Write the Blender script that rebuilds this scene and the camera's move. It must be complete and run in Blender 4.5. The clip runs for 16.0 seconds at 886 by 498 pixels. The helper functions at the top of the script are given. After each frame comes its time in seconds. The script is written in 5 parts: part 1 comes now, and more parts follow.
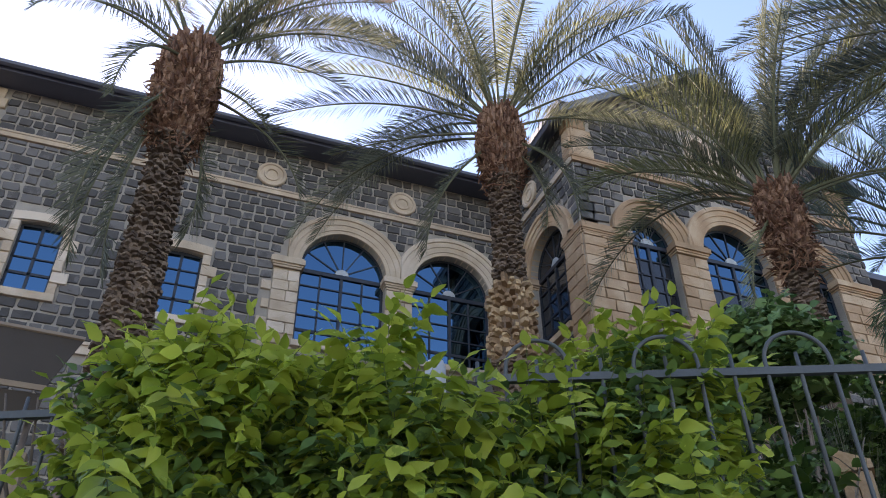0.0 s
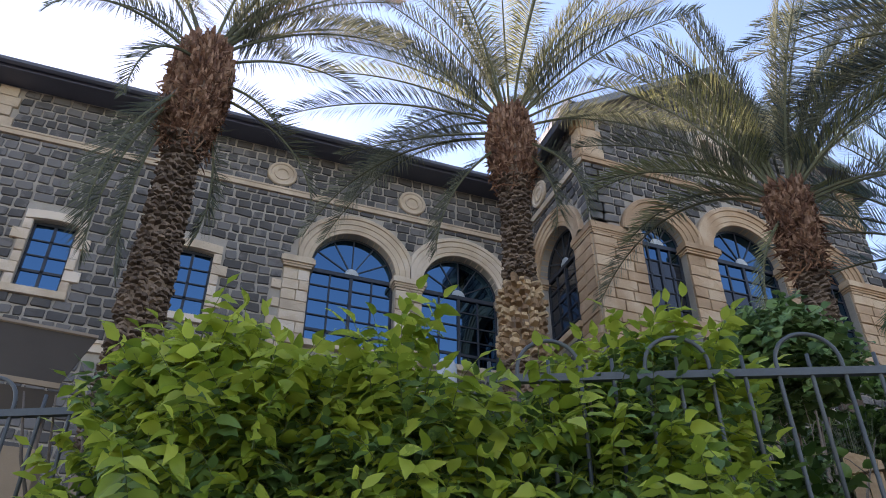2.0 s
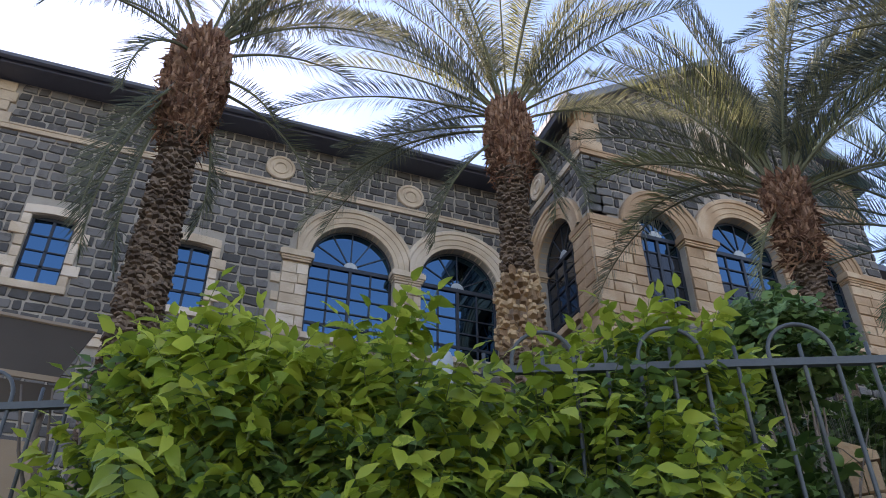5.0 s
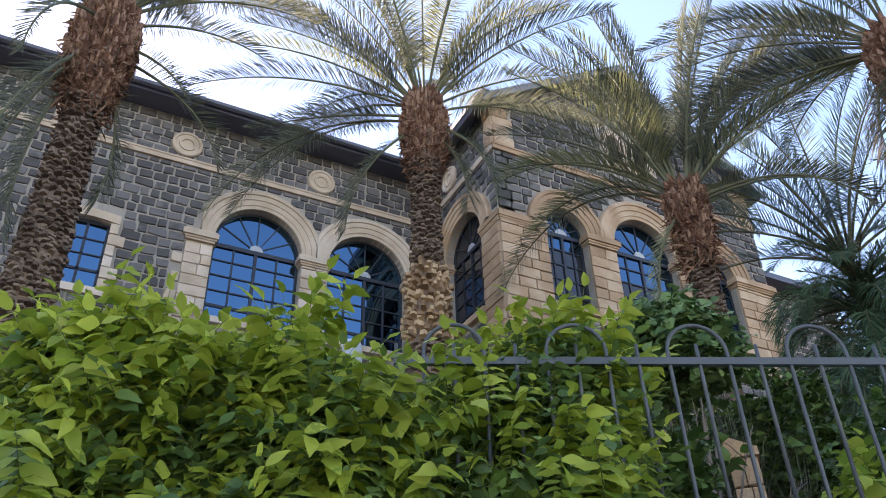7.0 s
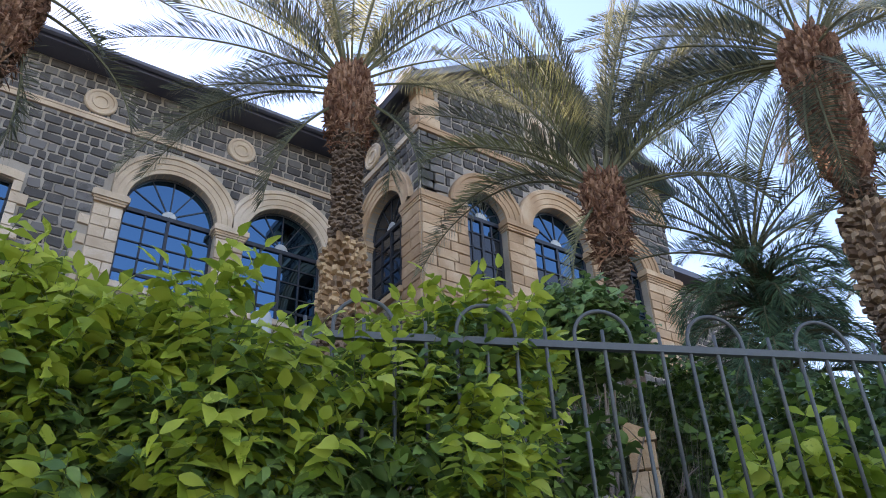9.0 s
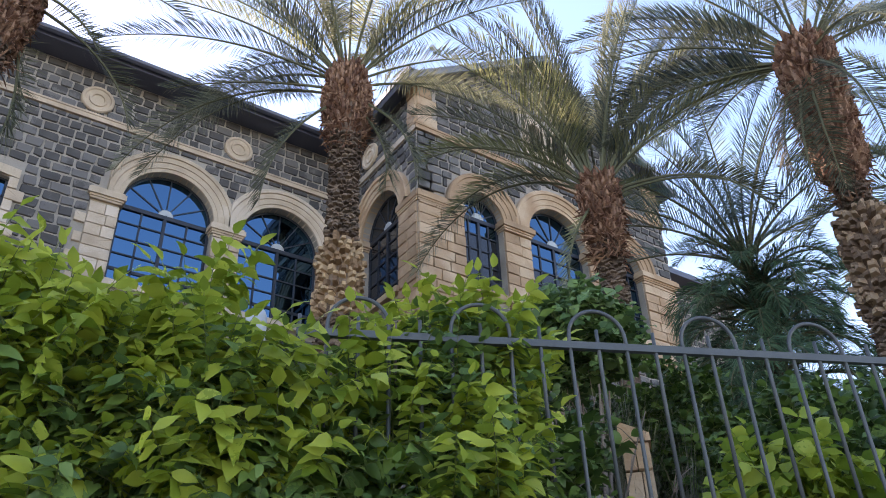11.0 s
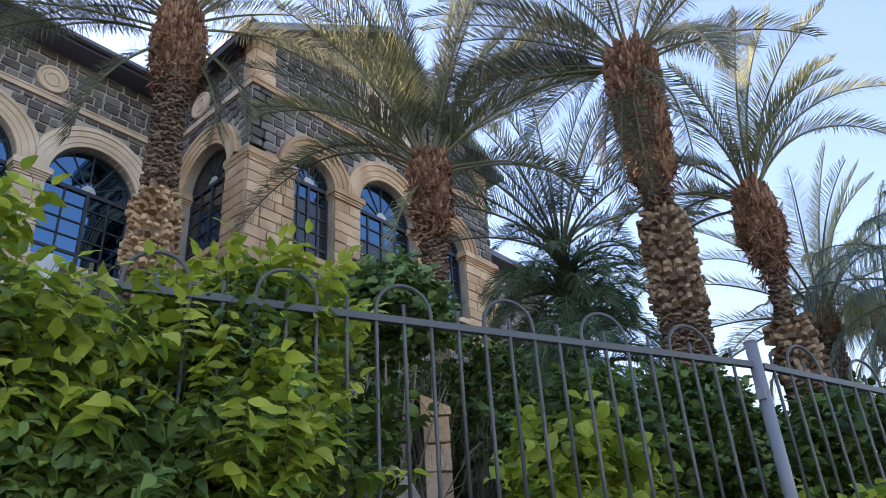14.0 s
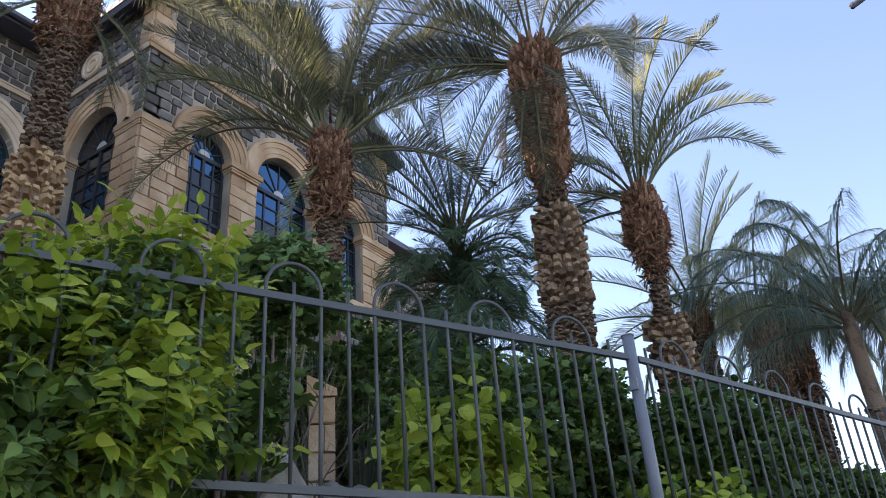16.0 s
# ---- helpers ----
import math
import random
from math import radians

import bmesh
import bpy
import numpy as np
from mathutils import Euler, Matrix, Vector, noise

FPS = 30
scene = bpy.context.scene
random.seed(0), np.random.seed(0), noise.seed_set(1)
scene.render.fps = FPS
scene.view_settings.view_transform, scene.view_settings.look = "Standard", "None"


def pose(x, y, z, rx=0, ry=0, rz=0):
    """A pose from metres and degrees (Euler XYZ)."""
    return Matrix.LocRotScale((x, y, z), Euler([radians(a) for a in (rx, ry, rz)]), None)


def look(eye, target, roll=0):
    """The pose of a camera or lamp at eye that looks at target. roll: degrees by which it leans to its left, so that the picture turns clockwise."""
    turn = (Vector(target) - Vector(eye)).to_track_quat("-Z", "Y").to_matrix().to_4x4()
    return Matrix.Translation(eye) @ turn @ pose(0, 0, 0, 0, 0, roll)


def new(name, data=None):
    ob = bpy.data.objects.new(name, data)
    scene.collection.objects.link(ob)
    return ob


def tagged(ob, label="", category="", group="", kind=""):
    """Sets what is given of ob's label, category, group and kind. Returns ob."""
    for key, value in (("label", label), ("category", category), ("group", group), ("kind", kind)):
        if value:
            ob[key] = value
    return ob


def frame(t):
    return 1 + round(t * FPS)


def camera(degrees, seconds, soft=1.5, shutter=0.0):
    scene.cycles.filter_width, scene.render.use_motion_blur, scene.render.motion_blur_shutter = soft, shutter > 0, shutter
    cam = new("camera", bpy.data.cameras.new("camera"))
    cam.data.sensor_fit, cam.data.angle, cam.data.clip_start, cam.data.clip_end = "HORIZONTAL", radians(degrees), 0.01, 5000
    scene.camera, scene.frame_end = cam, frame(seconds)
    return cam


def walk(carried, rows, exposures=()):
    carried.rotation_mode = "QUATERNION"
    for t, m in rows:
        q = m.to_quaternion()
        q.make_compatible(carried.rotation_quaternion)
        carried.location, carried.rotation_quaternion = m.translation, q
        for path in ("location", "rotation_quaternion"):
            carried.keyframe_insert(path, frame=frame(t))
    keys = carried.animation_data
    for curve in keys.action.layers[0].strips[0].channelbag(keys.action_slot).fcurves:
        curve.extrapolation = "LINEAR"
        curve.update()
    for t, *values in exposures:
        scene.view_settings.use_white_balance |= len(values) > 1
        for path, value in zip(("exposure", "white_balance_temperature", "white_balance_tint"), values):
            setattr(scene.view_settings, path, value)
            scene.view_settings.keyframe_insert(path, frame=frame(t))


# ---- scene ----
cam = camera(58.5, 16.0, soft=1.0)
EXPOSURE, SKY, SUN = 2.22, 0.10, 4.0

PATH = [
    (0, (0.085, -0.279, 1.519), (0.675, 1.252, 2.662), -0.5),
    (0.5, (0.073, -0.284, 1.515), (0.662, 1.247, 2.66), -0.5),
    (1, (0.07, -0.292, 1.511), (0.652, 1.242, 2.655), -0.2),
    (1.5, (0.059, -0.306, 1.504), (0.637, 1.23, 2.648), -0.1),
    (2, (0.064, -0.297, 1.509), (0.633, 1.243, 2.651), 0.1),
    (2.5, (0.067, -0.296, 1.514), (0.632, 1.245, 2.657), 0.0),
    (3, (0.076, -0.287, 1.515), (0.637, 1.256, 2.657), -0.0),
    (3.5, (0.081, -0.296, 1.503), (0.643, 1.253, 2.636), -0.2),
    (6, (0.079, -0.313, 1.498), (0.681, 1.226, 2.624), 0.3),
    (6.5, (0.057, -0.287, 1.51), (0.749, 1.222, 2.625), -0.9),
    (7, (0.036, -0.315, 1.493), (0.829, 1.153, 2.595), -1.9),
    (7.5, (0.048, -0.307, 1.497), (0.95, 1.116, 2.574), -2.7),
    (8, (0.07, -0.292, 1.506), (1.018, 1.109, 2.574), -2.7),
    (8.5, (0.067, -0.302, 1.497), (1.025, 1.097, 2.558), -2.4),
    (9, (0.068, -0.299, 1.491), (1.047, 1.091, 2.545), -2.4),
    (11.5, (0.076, -0.304, 1.484), (1.065, 1.077, 2.539), -2.0),
    (12, (0.085, -0.297, 1.499), (1.127, 1.054, 2.543), -2.3),
    (12.5, (0.103, -0.318, 1.483), (1.204, 0.995, 2.514), -2.3),
    (13, (0.095, -0.328, 1.486), (1.242, 0.949, 2.513), -2.6),
    (13.5, (0.106, -0.334, 1.487), (1.348, 0.885, 2.472), -3.3),
    (14, (0.131, -0.331, 1.493), (1.461, 0.805, 2.462), -3.8),
    (14.5, (0.132, -0.329, 1.493), (1.538, 0.704, 2.47), -5.0),
    (15, (0.108, -0.336, 1.485), (1.567, 0.631, 2.452), -5.6),
    (15.5, (0.107, -0.341, 1.477), (1.598, 0.597, 2.424), -5.3),
    (16, (0.123, -0.353, 1.467), (1.625, 0.592, 2.389), -4.4),
]
walk(cam, [(t, look(eye, target, roll)) for t, eye, target, roll in PATH], [(t, EXPOSURE + e, 7110, 22) for t, e in ((0.0, -0.20), (3.5, -0.20), (6.0, -0.12), (7.0, 0.22), (8.0, 0.28), (9.0, 0.18), (11.5, 0.27), (12.5, 0.33), (13.5, 0.15), (14.0, 0.08), (15.0, -0.10), (16.0, -0.15))])

# ---- sky and sun: late-day light from behind the building ----
SUN_AZ, SUN_EL = -9.0, 36.0        # degrees: azimuth clockwise from +y, elevation
world = bpy.data.worlds.new("world")
scene.world = world
world.use_nodes = True
wn = world.node_tree.nodes
sky = wn.new("ShaderNodeTexSky")
sky.sky_type = "NISHITA"
sky.sun_disc = False
sky.sun_elevation = radians(SUN_EL)
sky.sun_rotation = radians(SUN_AZ)
sky.air_density, sky.dust_density, sky.ozone_density = 1.0, 0.15, 1.3
wn["Background"].inputs["Strength"].default_value = SKY
world.node_tree.links.new(sky.outputs[0], wn["Background"].inputs["Color"])
sun = new("sun", bpy.data.lights.new("sun", "SUN"))
sun.data.energy, sun.data.angle, sun.data.color = SUN, radians(0.6), (1.0, 0.93, 0.82)
sd = Vector((math.sin(radians(SUN_AZ)) * math.cos(radians(SUN_EL)), math.cos(radians(SUN_AZ)) * math.cos(radians(SUN_EL)), math.sin(radians(SUN_EL))))
sun.matrix_world = look(sd * 60, (0, 0, 0))

# ---- materials ----
def material(name, colours, scale=6.0, rough=0.8, bump=0.3, fine=60.0, spread=0.25, metal=0.0, translucent=0.0, coords="Object", stain=0.25, relief=0.02):
    """Procedural surface: large and fine noise over a colour ramp, a shade of its own for every piece."""
    m = bpy.data.materials.new(name)
    m.use_nodes = True
    nt = m.node_tree
    n, l = nt.nodes, nt.links
    b = n["Principled BSDF"]
    b.inputs["Roughness"].default_value = rough
    b.inputs["Metallic"].default_value = metal
    b.inputs["Specular IOR Level"].default_value = 0.34 if translucent else 0.4
    tc = n.new("ShaderNodeTexCoord")
    geo = n.new("ShaderNodeNewGeometry")
    info = n.new("ShaderNodeObjectInfo")
    add = n.new("ShaderNodeMath"); add.operation = "ADD"
    l.new(geo.outputs["Random Per Island"], add.inputs[0]); l.new(info.outputs["Random"], add.inputs[1])
    fr = n.new("ShaderNodeMath"); fr.operation = "FRACT"
    l.new(add.outputs[0], fr.inputs[0])
    big = n.new("ShaderNodeTexNoise"); big.inputs["Scale"].default_value = scale; big.inputs["Detail"].default_value = 5
    tiny = n.new("ShaderNodeTexNoise"); tiny.inputs["Scale"].default_value = fine; tiny.inputs["Detail"].default_value = 4
    for t in (big, tiny):
        l.new(geo.outputs["Position"] if coords == "World" else tc.outputs[coords], t.inputs["Vector"])
    mix = n.new("ShaderNodeMath"); mix.operation = "MULTIPLY_ADD"
    l.new(fr.outputs[0], mix.inputs[0]); mix.inputs[1].default_value = spread
    l.new(big.outputs["Fac"], mix.inputs[2])
    mix2 = n.new("ShaderNodeMath"); mix2.operation = "MULTIPLY_ADD"
    l.new(tiny.outputs["Fac"], mix2.inputs[0]); mix2.inputs[1].default_value = stain
    l.new(mix.outputs[0], mix2.inputs[2])
    ramp = n.new("ShaderNodeValToRGB")
    e = ramp.color_ramp.elements
    lo, hi = 0.32, 0.68 + spread + stain
    while len(e) < len(colours):
        e.new(0.5)
    for k, c in enumerate(colours):
        e[k].position = lo + (hi - lo) * k / max(1, len(colours) - 1)
        e[k].color = (*c, 1)
    l.new(mix2.outputs[0], ramp.inputs[0])
    l.new(ramp.outputs[0], b.inputs["Base Color"])
    if bump:
        bn = n.new("ShaderNodeBump"); bn.inputs["Strength"].default_value = bump; bn.inputs["Distance"].default_value = relief
        l.new(tiny.outputs["Fac"], bn.inputs["Height"]); l.new(bn.outputs[0], b.inputs["Normal"])
    if translucent:
        tr = n.new("ShaderNodeBsdfTranslucent")
        l.new(ramp.outputs[0], tr.inputs["Color"])
        ms = n.new("ShaderNodeMixShader"); ms.inputs[0].default_value = translucent
        l.new(b.outputs[0], ms.inputs[1]); l.new(tr.outputs[0], ms.inputs[2])
        l.new(ms.outputs[0], n["Material Output"].inputs["Surface"])
    return m


M_BASALT = material("basalt", [(0.050, 0.046, 0.044), (0.090, 0.083, 0.079), (0.150, 0.138, 0.130)], 3.0, 0.85, 0.6, 45, 0.6, coords="World")
M_MORTAR = material("mortar", [(0.25, 0.218, 0.182), (0.43, 0.38, 0.32)], 2.0, 0.95, 0.5, 40, 0.0, coords="World")
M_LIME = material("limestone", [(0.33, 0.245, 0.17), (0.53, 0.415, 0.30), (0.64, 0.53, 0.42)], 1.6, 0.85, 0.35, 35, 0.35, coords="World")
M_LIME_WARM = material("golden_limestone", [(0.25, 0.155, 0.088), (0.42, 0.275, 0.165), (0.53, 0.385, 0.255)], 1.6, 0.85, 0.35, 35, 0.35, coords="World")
M_ROOF = material("dark_sheet_roof", [(0.070, 0.076, 0.105), (0.105, 0.113, 0.150)], 0.8, 0.45, 0.05, 14, 0.1, coords="World")
M_FASCIA = material("weathered_verge_board", [(0.13, 0.14, 0.155), (0.20, 0.21, 0.225)], 2.0, 0.6, 0.1, 30, 0.1, coords="World")
M_FRAME = material("dark_metal_frame", [(0.012, 0.015, 0.022), (0.028, 0.033, 0.045)], 4, 0.45, 0.05, 60, 0.1)
M_HUB = material("pale_fan_hub", [(0.35, 0.37, 0.38), (0.48, 0.49, 0.48)], 4, 0.6, 0.1, 50, 0.1)
M_FENCE = material("grey_painted_steel", [(0.050, 0.054, 0.056), (0.090, 0.095, 0.096)], 5, 0.45, 0.15, 80, 0.1, coords="World", relief=0.004)
M_POST = material("galvanised_post", [(0.14, 0.15, 0.175), (0.21, 0.22, 0.25)], 5, 0.5, 0.1, 80, 0.1, coords="World", relief=0.004)
M_TRUNK = material("palm_trunk", [(0.045, 0.029, 0.020), (0.12, 0.08, 0.055), (0.22, 0.155, 0.11)], 5, 0.95, 0.8, 40, 0.5, coords="World")
M_BOSS = material("palm_boss_fibre", [(0.070, 0.032, 0.020), (0.205, 0.098, 0.057), (0.335, 0.19, 0.118)], 6, 0.95, 0.8, 45, 0.6, coords="World")
M_CUT = material("cut_palm_boots", [(0.12, 0.065, 0.035), (0.30, 0.185, 0.10), (0.48, 0.33, 0.19)], 7, 0.9, 0.5, 45, 0.7, coords="World")
M_CUT_D = material("weathered_cut_bases", [(0.07, 0.042, 0.027), (0.19, 0.12, 0.075), (0.34, 0.235, 0.15)], 7, 0.9, 0.5, 45, 0.7, coords="World")
# Pale frond copy for the far palms: sunlight painted into the colour.
M_FROND_P = material("frond_sunlit_colour", [(0.26, 0.27, 0.14), (0.42, 0.42, 0.22), (0.56, 0.54, 0.31)], 3, 0.5, 0.0, 30, 0.5, translucent=0.42, coords="World")
# Older leaves, darkened further to carry the shrub's inner shade in their colour.
M_LEAF_O = material("older_shaded_leaf", [(0.048, 0.092, 0.028), (0.100, 0.172, 0.042), (0.165, 0.250, 0.056)], 2.2, 0.45, 0.3, 60, 0.8, translucent=0.3, coords="World", relief=0.003)
M_FROND = material("palm_frond", [(0.066, 0.075, 0.052), (0.130, 0.138, 0.092), (0.230, 0.232, 0.155)], 3, 0.5, 0.0, 30, 0.6, translucent=0.36, coords="World")
# Darker copy of the frond, mainly for old hanging ones; shade put into colour.
M_FROND_O = material("old_frond_shade_colour", [(0.036, 0.042, 0.026), (0.075, 0.080, 0.046), (0.13, 0.132, 0.078)], 3, 0.6, 0.0, 30, 0.5, translucent=0.3, coords="World")
# Yellowed fronds; on the queen palms and narrow-necked palm it paints sunlight.
M_FROND_Y = material("frond_yellowed_and_sunlit", [(0.13, 0.145, 0.062), (0.225, 0.235, 0.105), (0.35, 0.34, 0.175)], 3, 0.55, 0.0, 30, 0.5, translucent=0.42, coords="World")
M_FROND_B = material("palm_frond_bluish", [(0.08, 0.125, 0.105), (0.14, 0.195, 0.155), (0.22, 0.28, 0.215)], 3, 0.5, 0.0, 30, 0.5, translucent=0.42, coords="World")
M_FROND_P4 = material("young_palm_frond", [(0.070, 0.108, 0.100), (0.130, 0.185, 0.165), (0.215, 0.280, 0.245)], 3, 0.5, 0.0, 30, 0.5, translucent=0.36, coords="World")
M_FROND_S = material("young_palm_skirt", [(0.030, 0.066, 0.036), (0.062, 0.125, 0.066), (0.11, 0.19, 0.095)], 3, 0.5, 0.0, 30, 0.5, translucent=0.3, coords="World")
M_FROND_K = material("deep_green_frond", [(0.026, 0.038, 0.040), (0.055, 0.075, 0.074), (0.11, 0.138, 0.125)], 3, 0.45, 0.0, 30, 0.6, translucent=0.3, coords="World")
M_DRY = material("dry_frond", [(0.10, 0.075, 0.055), (0.19, 0.15, 0.11), (0.28, 0.23, 0.17)], 3, 0.8, 0.0, 30, 0.5, translucent=0.2, coords="World")
M_RACHIS = material("frond_rachis", [(0.075, 0.075, 0.038), (0.14, 0.135, 0.07)], 4, 0.75, 0.1, 40, 0.3, coords="World")
M_LEAF = material("shrub_leaf", [(0.075, 0.130, 0.022), (0.155, 0.240, 0.032), (0.255, 0.350, 0.044), (0.400, 0.470, 0.070)], 2.2, 0.42, 0.3, 60, 0.8, translucent=0.48, coords="World", relief=0.003)
M_LEAF_Y = material("young_shrub_leaf", [(0.17, 0.23, 0.024), (0.30, 0.37, 0.038), (0.46, 0.51, 0.070)], 2.2, 0.42, 0.3, 60, 0.8, translucent=0.5, coords="World", relief=0.003)
M_LEAF_D = material("hedge_leaf", [(0.020, 0.046, 0.011), (0.050, 0.098, 0.020), (0.10, 0.17, 0.034)], 2.2, 0.42, 0.15, 90, 0.7, translucent=0.25, coords="World", relief=0.003)
M_LEAF_I = material("creeper_leaf", [(0.040, 0.085, 0.025), (0.095, 0.17, 0.05), (0.17, 0.26, 0.08)], 2.2, 0.45, 0.15, 90, 0.7, translucent=0.3, coords="World", relief=0.003)
M_STEM = material("green_stem", [(0.10, 0.13, 0.035), (0.19, 0.22, 0.07)], 6, 0.6, 0.1, 60, 0.3)
M_WOOD = material("grey_brown_stems", [(0.10, 0.072, 0.055), (0.21, 0.16, 0.125)], 8, 0.9, 0.5, 60, 0.3)
M_CANVAS = material("brown_canvas", [(0.060, 0.045, 0.034), (0.085, 0.066, 0.050)], 1.5, 0.9, 0.15, 150, 0.1, coords="World")
M_CANVAS_T = material("tan_canvas_edge", [(0.24, 0.17, 0.11), (0.34, 0.25, 0.17)], 2.5, 0.9, 0.15, 150, 0.1, coords="World")
M_EARTH = material("garden_earth", [(0.07, 0.052, 0.036), (0.15, 0.115, 0.08)], 0.8, 0.95, 0.6, 12, 0.0, coords="World")
M_ASPHALT = material("asphalt", [(0.038, 0.038, 0.040), (0.062, 0.062, 0.062)], 0.5, 0.9, 0.5, 70, 0.0, coords="World")
M_PAVING = material("concrete_paving", [(0.22, 0.21, 0.19), (0.33, 0.31, 0.28)], 1.2, 0.9, 0.4, 30, 0.3, coords="World")
M_ROCK = material("rough_pale_rock", [(0.14, 0.12, 0.10), (0.28, 0.25, 0.21), (0.42, 0.38, 0.33)], 4, 0.95, 0.8, 25, 0.3, coords="World")
M_JOINT = material("tan_joint", [(0.33, 0.25, 0.165), (0.43, 0.34, 0.235)], 2.0, 0.95, 0.3, 40, 0.0, coords="World")
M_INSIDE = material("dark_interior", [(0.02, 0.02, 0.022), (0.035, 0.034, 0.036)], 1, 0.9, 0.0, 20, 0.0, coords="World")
M_LAMP = material("white_lamp_plastic", [(0.30, 0.32, 0.34), (0.42, 0.43, 0.44)], 4, 0.4, 0.05, 40, 0.1)

M_GLASS = bpy.data.materials.new("blue_solar_glass")
M_GLASS.use_nodes = True
_b = M_GLASS.node_tree.nodes["Principled BSDF"]
_b.inputs["Base Color"].default_value = (0.068, 0.150, 0.235, 1)
_b.inputs["Metallic"].default_value = 1.0
_b.inputs["Roughness"].default_value = 0.03

# Dark panes: dark reflections and the side window's shade put into glass colour.
M_GLASS_DARK = bpy.data.materials.new("dark_reflection_glass")
M_GLASS_DARK.use_nodes = True
_b = M_GLASS_DARK.node_tree.nodes["Principled BSDF"]
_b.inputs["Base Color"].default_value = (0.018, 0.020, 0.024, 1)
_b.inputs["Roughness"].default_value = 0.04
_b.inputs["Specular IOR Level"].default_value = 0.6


# ---- mesh tools ----
class Build:
    """Gathers vertices and faces of one mesh."""
    def __init__(self):
        self.v, self.f = [], []

    def add(self, verts, faces):
        k = len(self.v)
        self.v.extend(verts)
        self.f.extend(tuple(k + i for i in f) for f in faces)
        return self

    def box(self, lo, hi):
        (a, b, c), (d, e, f) = lo, hi
        return self.add([(a, b, c), (d, b, c), (d, e, c), (a, e, c), (a, b, f), (d, b, f), (d, e, f), (a, e, f)],
                        [(0, 3, 2, 1), (4, 5, 6, 7), (0, 1, 5, 4), (1, 2, 6, 5), (2, 3, 7, 6), (3, 0, 4, 7)])

    def obox(self, m, lo, hi):
        k = len(self.v)
        self.box(lo, hi)
        self.v[k:] = [tuple(m @ Vector(p)) for p in self.v[k:]]
        return self

    def tube(self, pts, radii, sides=8, caps=True):
        """A tube along points."""
        pts = [Vector(p) for p in pts]
        k0 = len(self.v)
        ref = Vector((0.31, 0.17, 0.93)).normalized()
        for i, p in enumerate(pts):
            d = (pts[min(i + 1, len(pts) - 1)] - pts[max(i - 1, 0)]).normalized()
            if abs(d.dot(ref)) > 0.97:
                a = d.cross(Vector((1, 0.2, 0))).normalized()
            else:
                a = d.cross(ref).normalized()
            b = d.cross(a)
            r = radii[i] if hasattr(radii, "__len__") else radii
            for s in range(sides):
                w = 2 * math.pi * s / sides
                self.v.append(tuple(p + (a * math.cos(w) + b * math.sin(w)) * r))
        for i in range(len(pts) - 1):
            for s in range(sides):
                q = k0 + i * sides
                self.f.append((q + s, q + (s + 1) % sides, q + sides + (s + 1) % sides, q + sides + s))
        if caps:
            self.f.append(tuple(k0 + s for s in reversed(range(sides))))
            q = k0 + (len(pts) - 1) * sides
            self.f.append(tuple(q + s for s in range(sides)))
        return self

    def mesh(self, name, mat, smooth=False):
        me = bpy.data.meshes.new(name)
        me.from_pydata([tuple(p) for p in self.v], [], self.f)
        for m in (mat if isinstance(mat, (list, tuple)) else [mat]):
            me.materials.append(m)
        if smooth:
            me.polygons.foreach_set("use_smooth", [True] * len(me.polygons))
        me.update()
        return me


def part(name, bm, material_, parent, label="", smooth=False, kind=""):
    """One mesh object under a thing or under a part."""
    me = bm if isinstance(bm, bpy.types.Mesh) else bm.mesh(name, material_, smooth)
    ob = new(name, me)
    ob.parent = parent
    return tagged(ob, label, kind=kind)


def thing(name, at, label, category, group="", kind=""):
    e = new(name)
    e.location = at
    e.empty_display_size = 0.3
    return tagged(e, label, category, group, kind)


def setting(name, bm, mat, label, category, smooth=False):
    ob = new(name, bm.mesh(name, mat, smooth))
    return tagged(ob, label, category, kind="structure")


rng = random.Random(7)


# ---- ground ----
GROUND = 1.80      # level of the garden terrace behind the fence
setting("ground", Build().add([(-900, -900, 0), (900, -900, 0), (900, 900, 0), (-900, 900, 0)], [(0, 1, 2, 3)]), M_ASPHALT, "dark asphalt street level in front of the garden", "ground")
FN, FD = Vector((0.4265, 0.9045, 0)), Vector((0.9045, -0.4265, 0))      # across and along the fence
FO = Vector((1.389, 2.128, 0))
POST = FO + FD * 2.785
FD2 = Vector((0.944, -0.330, 0)).normalized()
FN2 = Vector((0.330, 0.944, 0)).normalized()
a0, a1 = FO - FD * 30 - FN * 0.12, POST - FN * 0.12
a2 = POST + FD2 * 40 - FN2 * 0.12
far = [a2 + Vector((20, 70, 0)), a0 + Vector((0, 70, 0))]
tv = [tuple(p.xy) for p in (a0, a1, a2, *far)]
terrace = Build().add([(x, y, z) for z in (0.0, GROUND) for x, y in tv],
                      [(5, 6, 7, 8, 9), (0, 1, 6, 5), (1, 2, 7, 6), (2, 3, 8, 7), (3, 4, 9, 8), (4, 0, 5, 9)])
setting("terrace", terrace, M_EARTH, "raised garden terrace of brown earth behind a retaining wall", "terrace")
kerbwall = Build()
for p, d, L in ((a0, FD, (a1 - a0).length), (a1, FD2, 40.0)):
    nrm = Vector((-d.y, d.x, 0))
    q = [p - nrm * 0.12, p + d * L - nrm * 0.12, p + d * L + nrm * 0.25, p + nrm * 0.25]
    kerbwall.add([(v.x, v.y, z) for z in (0.0, GROUND + 0.05) for v in q],
                 [(3, 2, 1, 0), (4, 5, 6, 7), (0, 1, 5, 4), (1, 2, 6, 5), (2, 3, 7, 6), (3, 0, 4, 7)])
